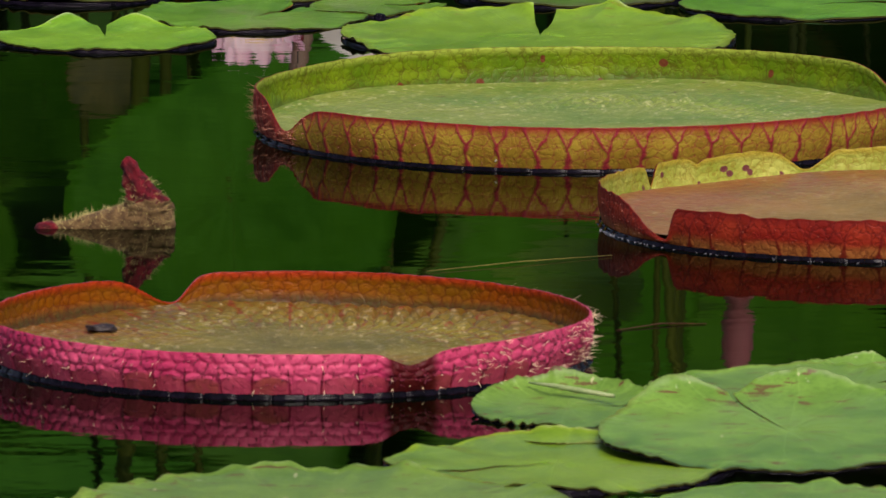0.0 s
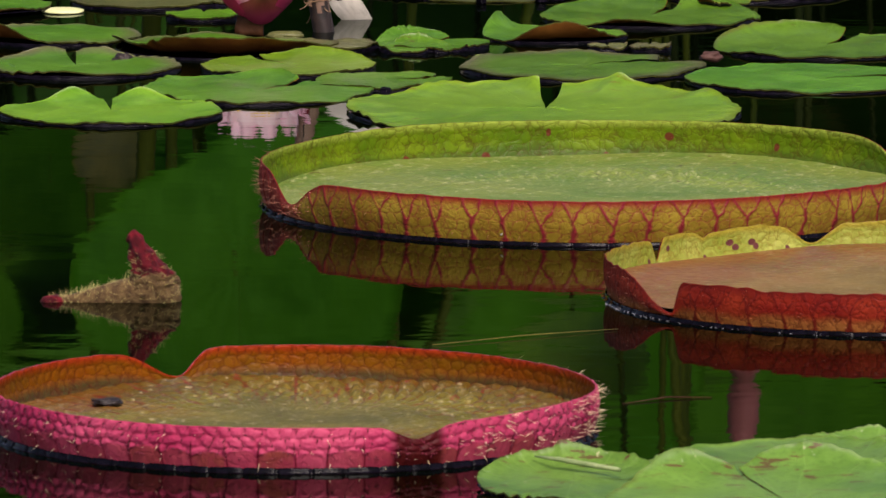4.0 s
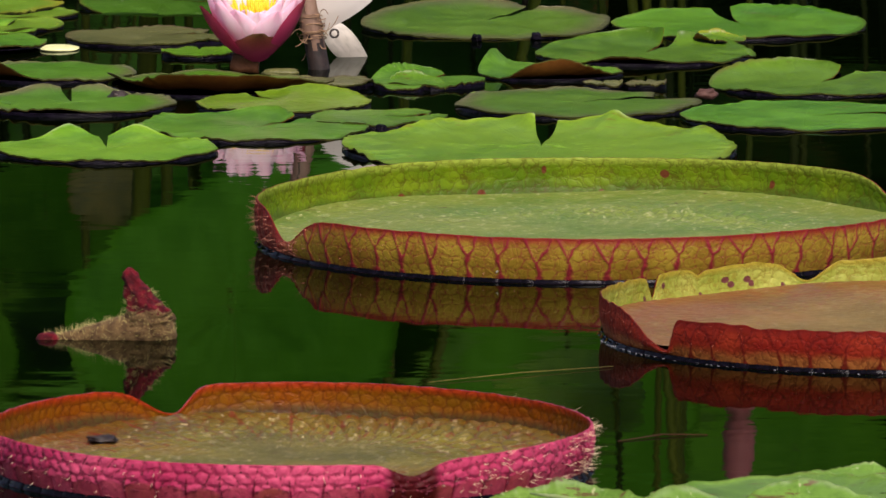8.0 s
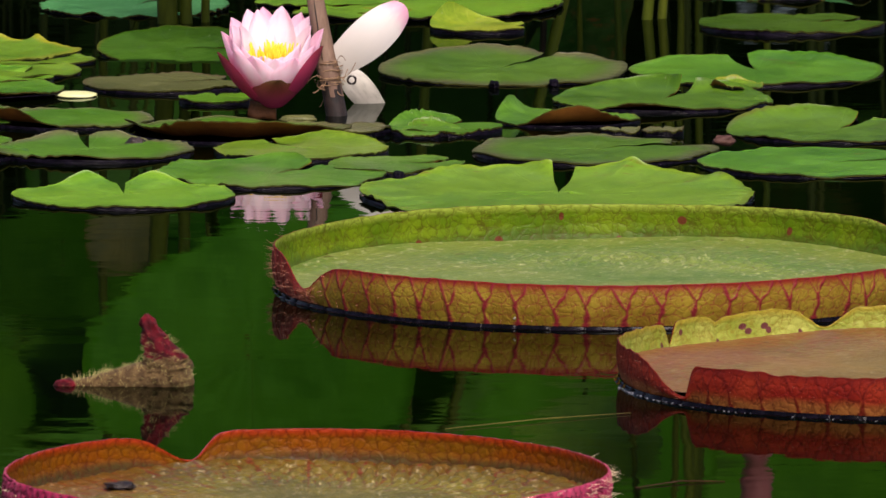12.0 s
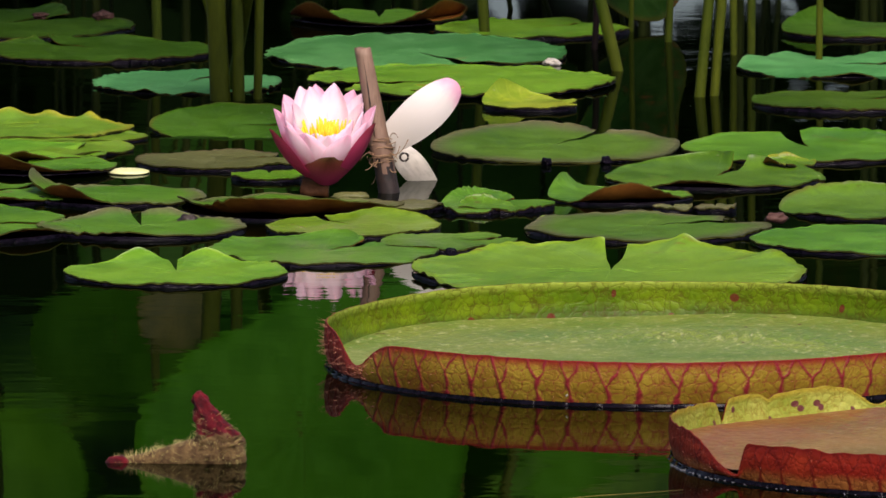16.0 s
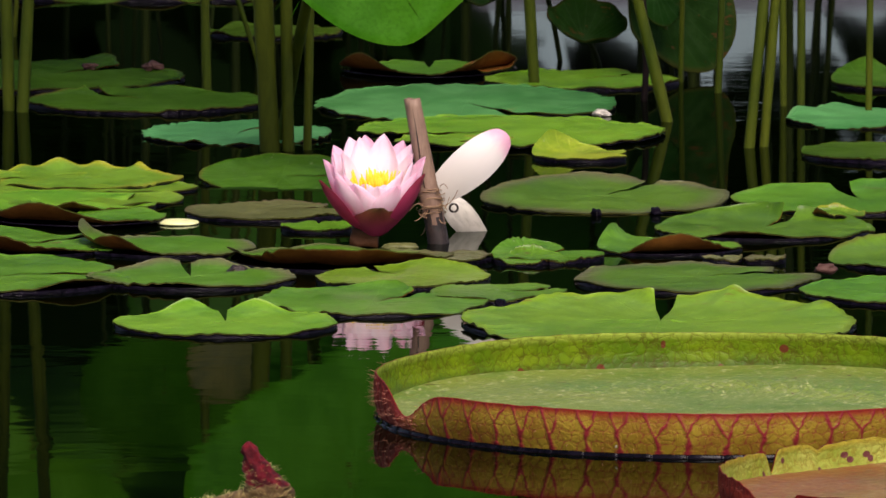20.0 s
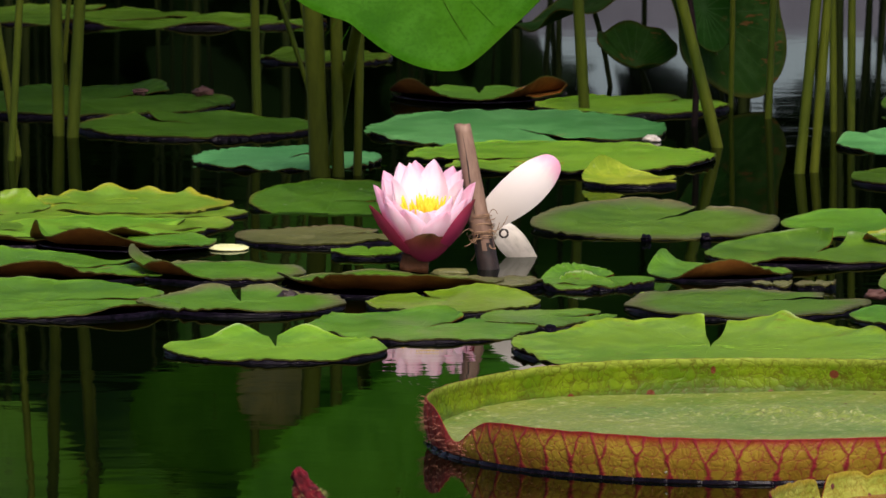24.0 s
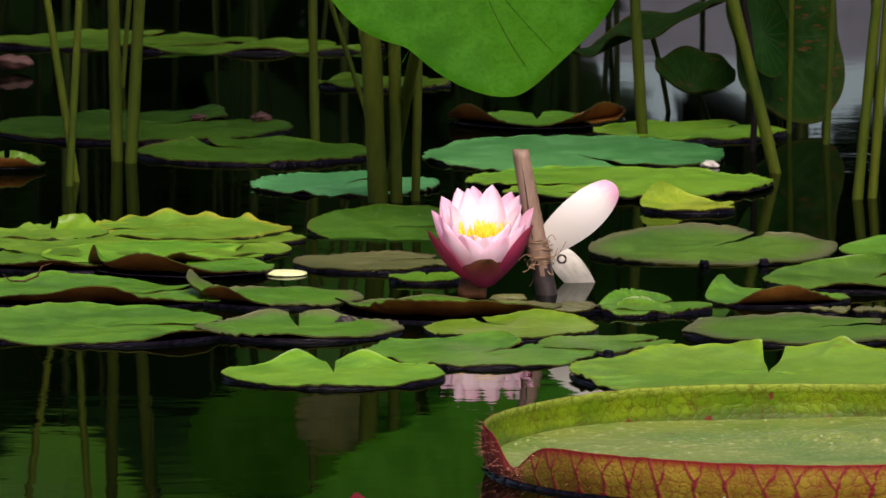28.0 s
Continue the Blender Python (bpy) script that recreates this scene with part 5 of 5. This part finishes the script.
for lx, ly, lh, lr in ((-0.631, 16.200, 0.672, 0.10), (0.304, 15.900, 0.808, 0.16), (0.587, 16.000, 0.920, 0.16), (0.434, 16.200, 0.992, 0.15)):
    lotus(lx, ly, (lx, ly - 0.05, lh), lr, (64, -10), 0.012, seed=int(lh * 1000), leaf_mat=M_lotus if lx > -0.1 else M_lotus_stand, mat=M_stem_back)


# ---- the spiny young leaf ----
def young_leaf():
    base = thing("unopened_giant_lily_leaf", -0.182, 10.301, -0.005, "spiny unopened giant lily leaf, crimson tip, lying in water", "leaf bud")

    def blob(name, pts, radii, material, label=""):
        return tube(name, pts, radii, material, base, 18, label)

    body = [(-0.056, 0, 0.002), (-0.05, 0, 0.001), (-0.035, 0, 0.003), (-0.015, 0, 0.006), (0.01, 0, 0.010), (0.032, 0, 0.012), (0.048, 0, 0.008), (0.054, 0, 0.004)]
    rad = [0.003, 0.0055, 0.0075, 0.0100, 0.0135, 0.0165, 0.013, 0.004]
    M_body = plain_material("hairy_tan_leaf_bud", (0.060, 0.032, 0.014), (0.165, 0.105, 0.042), 150.0, 0.6, 1.0, 0.005, Specular_IOR_Level=0.15)
    M_tip = plain_material("crimson_leaf_bud", (0.030, 0.002, 0.004), (0.17, 0.008, 0.016), 120.0, 0.45, 1.0, 0.005, Specular_IOR_Level=0.15)
    blob("bud_body", body, rad, M_body)
    tip = [(0.032, 0, 0.008), (0.0335, 0, 0.022), (0.031, 0, 0.031), (0.0265, 0, 0.041), (0.0215, 0, 0.050), (0.0175, 0, 0.057), (0.0165, 0, 0.0615), (0.017, 0, 0.0635)]
    tip = [(c[0], c[1], c[2] * 0.99) for c in tip]
    trad = [0.020, 0.0195, 0.0160, 0.0120, 0.0085, 0.0060, 0.0045, 0.002]

    def rough_cone(name, lo, hi, material, label=""):
        """A lumpy folded piece of the standing tip, from height share lo to hi."""
        rows, sides, V = 22, 30, []
        for i in range(rows):
            q = (lo + (hi - lo) * i / (rows - 1)) * (len(tip) - 1)
            k = min(int(q), len(tip) - 2)
            c = Vector(tip[k]).lerp(Vector(tip[k + 1]), q - k)
            rad = trad[k] + (trad[k + 1] - trad[k]) * (q - k)
            for j in range(sides):
                an = 2 * math.pi * j / sides
                p = c + Vector((math.cos(an), 0.8 * math.sin(an), 0)) * rad
                rr = 1 + 0.16 * math.sin(5 * an + q * 1.3) * min(1, q / 4) + 0.30 * noise.noise(p * 150) + 0.24 * noise.noise(p * 380)
                V.append(c + (p - c) * rr + Vector((0, 0, 0.003 * noise.noise(p * 130))))
        F = grid_faces(rows, sides, True) + [tuple((rows - 1) * sides + j for j in range(sides))]
        return mesh_object(name, V, F, [material], base, label)

    rough_cone("bud_shoulder", 0.0, 0.27, M_body)
    rough_cone("bud_tip", 0.21, 1.0, M_tip, "pointed crimson tip of the bud")
    blob("bud_end", [(-0.06, -0.004, 0.002), (-0.056, -0.004, 0.005), (-0.046, -0.004, 0.006), (-0.04, -0.004, 0.004)], [0.002, 0.0045, 0.0055, 0.002], M_tip)
    rnd = random.Random(4)
    spots = []
    for _ in range(700):
        i = rnd.uniform(0.6, 6.6)
        k = int(i)
        c = Vector(body[k]).lerp(Vector(body[k + 1]), i - k)
        r = rad[k] + (rad[k + 1] - rad[k]) * (i - k)
        t = rnd.uniform(-0.3, math.pi + 0.3)
        out = Vector((rnd.uniform(-0.5, 0.3), math.cos(t), math.sin(t))).normalized()
        spots.append((c + Vector((0, out.y, out.z)) * r * 0.95, out, rnd.uniform(0.003, 0.009), 0.00024))
    for _ in range(300):
        h = rnd.uniform(0.008, 0.048) if _ % 3 else rnd.uniform(0.008, 0.034)
        r = 0.0205 - max(0.0, h - 0.02) * 0.4
        t = rnd.uniform(0, 6.28)
        out = Vector((math.cos(t), math.sin(t), 0.35))
        spots.append((Vector((0.033 - max(0.0, h - 0.02) * 0.3 + math.cos(t) * r * 0.95, math.sin(t) * r * 0.8, h)), out, rnd.uniform(0.003, 0.0065), 0.00022))
    spines("spine_cover", spots, M_spine_tan, base, "fine tan spines")


young_leaf()


# ---- small floating and lying things ----
def lump(name, x, y, z, size, material, label, category, seed, flat=(1, 1, 1), rough=0.45):
    bm = bmesh.new()
    bmesh.ops.create_icosphere(bm, subdivisions=3, radius=1.0)
    for v in bm.verts:
        v.co *= 1 + rough * noise.noise(v.co * 1.6 + Vector((seed, 0, 0))) + 0.5 * rough * noise.noise(v.co * 4.5 + Vector((0, seed, 0)))
        v.co = Vector((v.co.x * size * flat[0], v.co.y * size * flat[1], v.co.z * size * flat[2]))
    me = bpy.data.meshes.new(name)
    bm.to_mesh(me)
    bm.free()
    me.materials.append(material)
    me.polygons.foreach_set("use_smooth", np.full(len(me.polygons), True))
    ob = new(name, me)
    ob.location = (x, y, z)
    return tagged(ob, label, category)


lump("fallen_petal", -0.270, 12.505, 0.0015, 0.0205, M_petal_lemon, "pale lemon petal floating on the water", "petal", 9, (1.05, 1.2, 0.14), 0.08)
lump("dark_debris", -0.176, 9.633, 0.010, 0.013, M_dark, "black rotted scrap on the pad floor", "debris", 3, (1.0, 0.7, 0.2))
lump("dark_debris", -0.203, 12.050, 0.004, 0.009, M_dark, "dark wet scrap between lily pads", "debris", 5, (1, 0.8, 0.6))
lump("withered_bud", -0.635, 14.701, 0.012, 0.014, M_sepal_dry, "withered pinkish bud lying on a far leaf", "bud", 21, (1.6, 0.8, 0.55))
lump("leaf_scrap", -0.400, 14.055, 0.009, 0.007, M_sepal_dry, "dry pinkish scrap on a floating leaf", "debris", 14, (1.3, 0.8, 0.5), 1.0)
lump("leaf_scrap", -0.333, 14.055, 0.009, 0.008, M_sepal_dry, "dry brown scrap on a floating leaf", "debris", 15, (1.2, 0.8, 0.6), 1.0)
# Pale lump put for a whitish glint on the water.
lump("foam_patch", 0.163, 13.584, 0.003, 0.009, M_petal_pale, "small pale lump at the leaf edge", "debris", 16, (1, 1, 0.5))
lily_pad(0.045, 14.055, 0.0327, 100, 8, seed=74, z=0.008, top=M_under, curls=((0, 40, 0.012), (90, 40, 0.008)), label="small rust-red floating leaf with curled edge")
lump("leaf_scrap", 0.358, 12.020, 0.009, 0.010, M_sepal_dry, "curled red-brown leaf scrap between lily pads", "debris", 12, (1.1, 0.8, 0.5))
lily_pad(0.385, 12.520, 0.0269, 300, 8, seed=73, z=0.009, top=M_leaf_yellow, curls=((100, 40, 0.008), (220, 30, 0.006)), label="small yellowed leaf end with brown holes")
lump("white_speck", 0.143, 10.670, 0.010, 0.0035, M_petal_pale, "small white speck stuck on the pad rim", "debris", 2, (1, 0.5, 0.8)).location.y -= 0.006
straw = thing("floating_straw", 0.256, 9.704, 0.0005, "thin brown straw lying in the water", "straw")
tube("straw_body", [(-0.035, -0.02, 0), (0, 0.01, 0.001), (0.035, 0.015, 0)], [0.0004, 0.0007, 0.0004], M_wood, straw, 5)
twig = thing("dead_twig", 0.363, 10.661, 0.005, "dry red-brown twig scrap floating beside the pad rim", "twig")
tube("twig_body", bend((-0.03, 0.01, 0), (0.03, -0.01, 0.003), 0.004, 12), [0.0006, 0.001, 0.0016, 0.002, 0.0024, 0.003, 0.0028, 0.003, 0.0022, 0.0018, 0.001, 0.0006], M_under, twig, 7)
for k in range(9):
    lump("duckweed", 0.164, 12.095, 0.002, 0.005, M_duckweed, "tiny bright green duckweed frond on the water", "duckweed", k, (1, 1, 0.25)).location.x += (k - 4) * 0.0062
straw = thing("floating_straw", 0.152, 10.072, 0.001, "thin yellow straw lying in the water", "straw")
tube("straw_body", [(-0.075, -0.05, 0), (0, 0, 0.001), (0.075, 0.045, 0)], [0.0003, 0.0004, 0.0003], M_straw_wet, straw, 5)
for kx, ky, size in ((0.145, 12.576, 0.0075), (0.205, 12.587, 0.0070), (0.047, 11.773, 0.0080), (0.133, 11.792, 0.0055)):
    lump("leaf_stump", kx, ky, 0.003, 0.72 * size, M_under_dark, "dark wet stump of an old leaf at the water", "leaf stump", 30 + int(size * 1e4), (1.0, 0.9, 0.9), 0.5)
lump("leaf_tip", -0.048, 12.246, 0.005, 0.014, M_leaf_dull, "greyish leaf tip standing out of the water", "leaf tip", 41, (1.3, 0.5, 0.35), 0.3)
curl = thing("dry_tendril", -0.515, 12.373, 0.008, "thin dark dry tendril curled on a lily pad", "tendril")
tube("tendril_body", [(-0.030, 0.0, 0.006), (-0.022, -0.02, 0.002), (-0.008, -0.025, 0.002), (0.004, -0.015, 0.006), (0.008, 0.0, 0.014), (0.018, 0.005, 0.017)], [0.0006, 0.0009, 0.0011, 0.0011, 0.0009, 0.0005], M_wood, curl, 6)
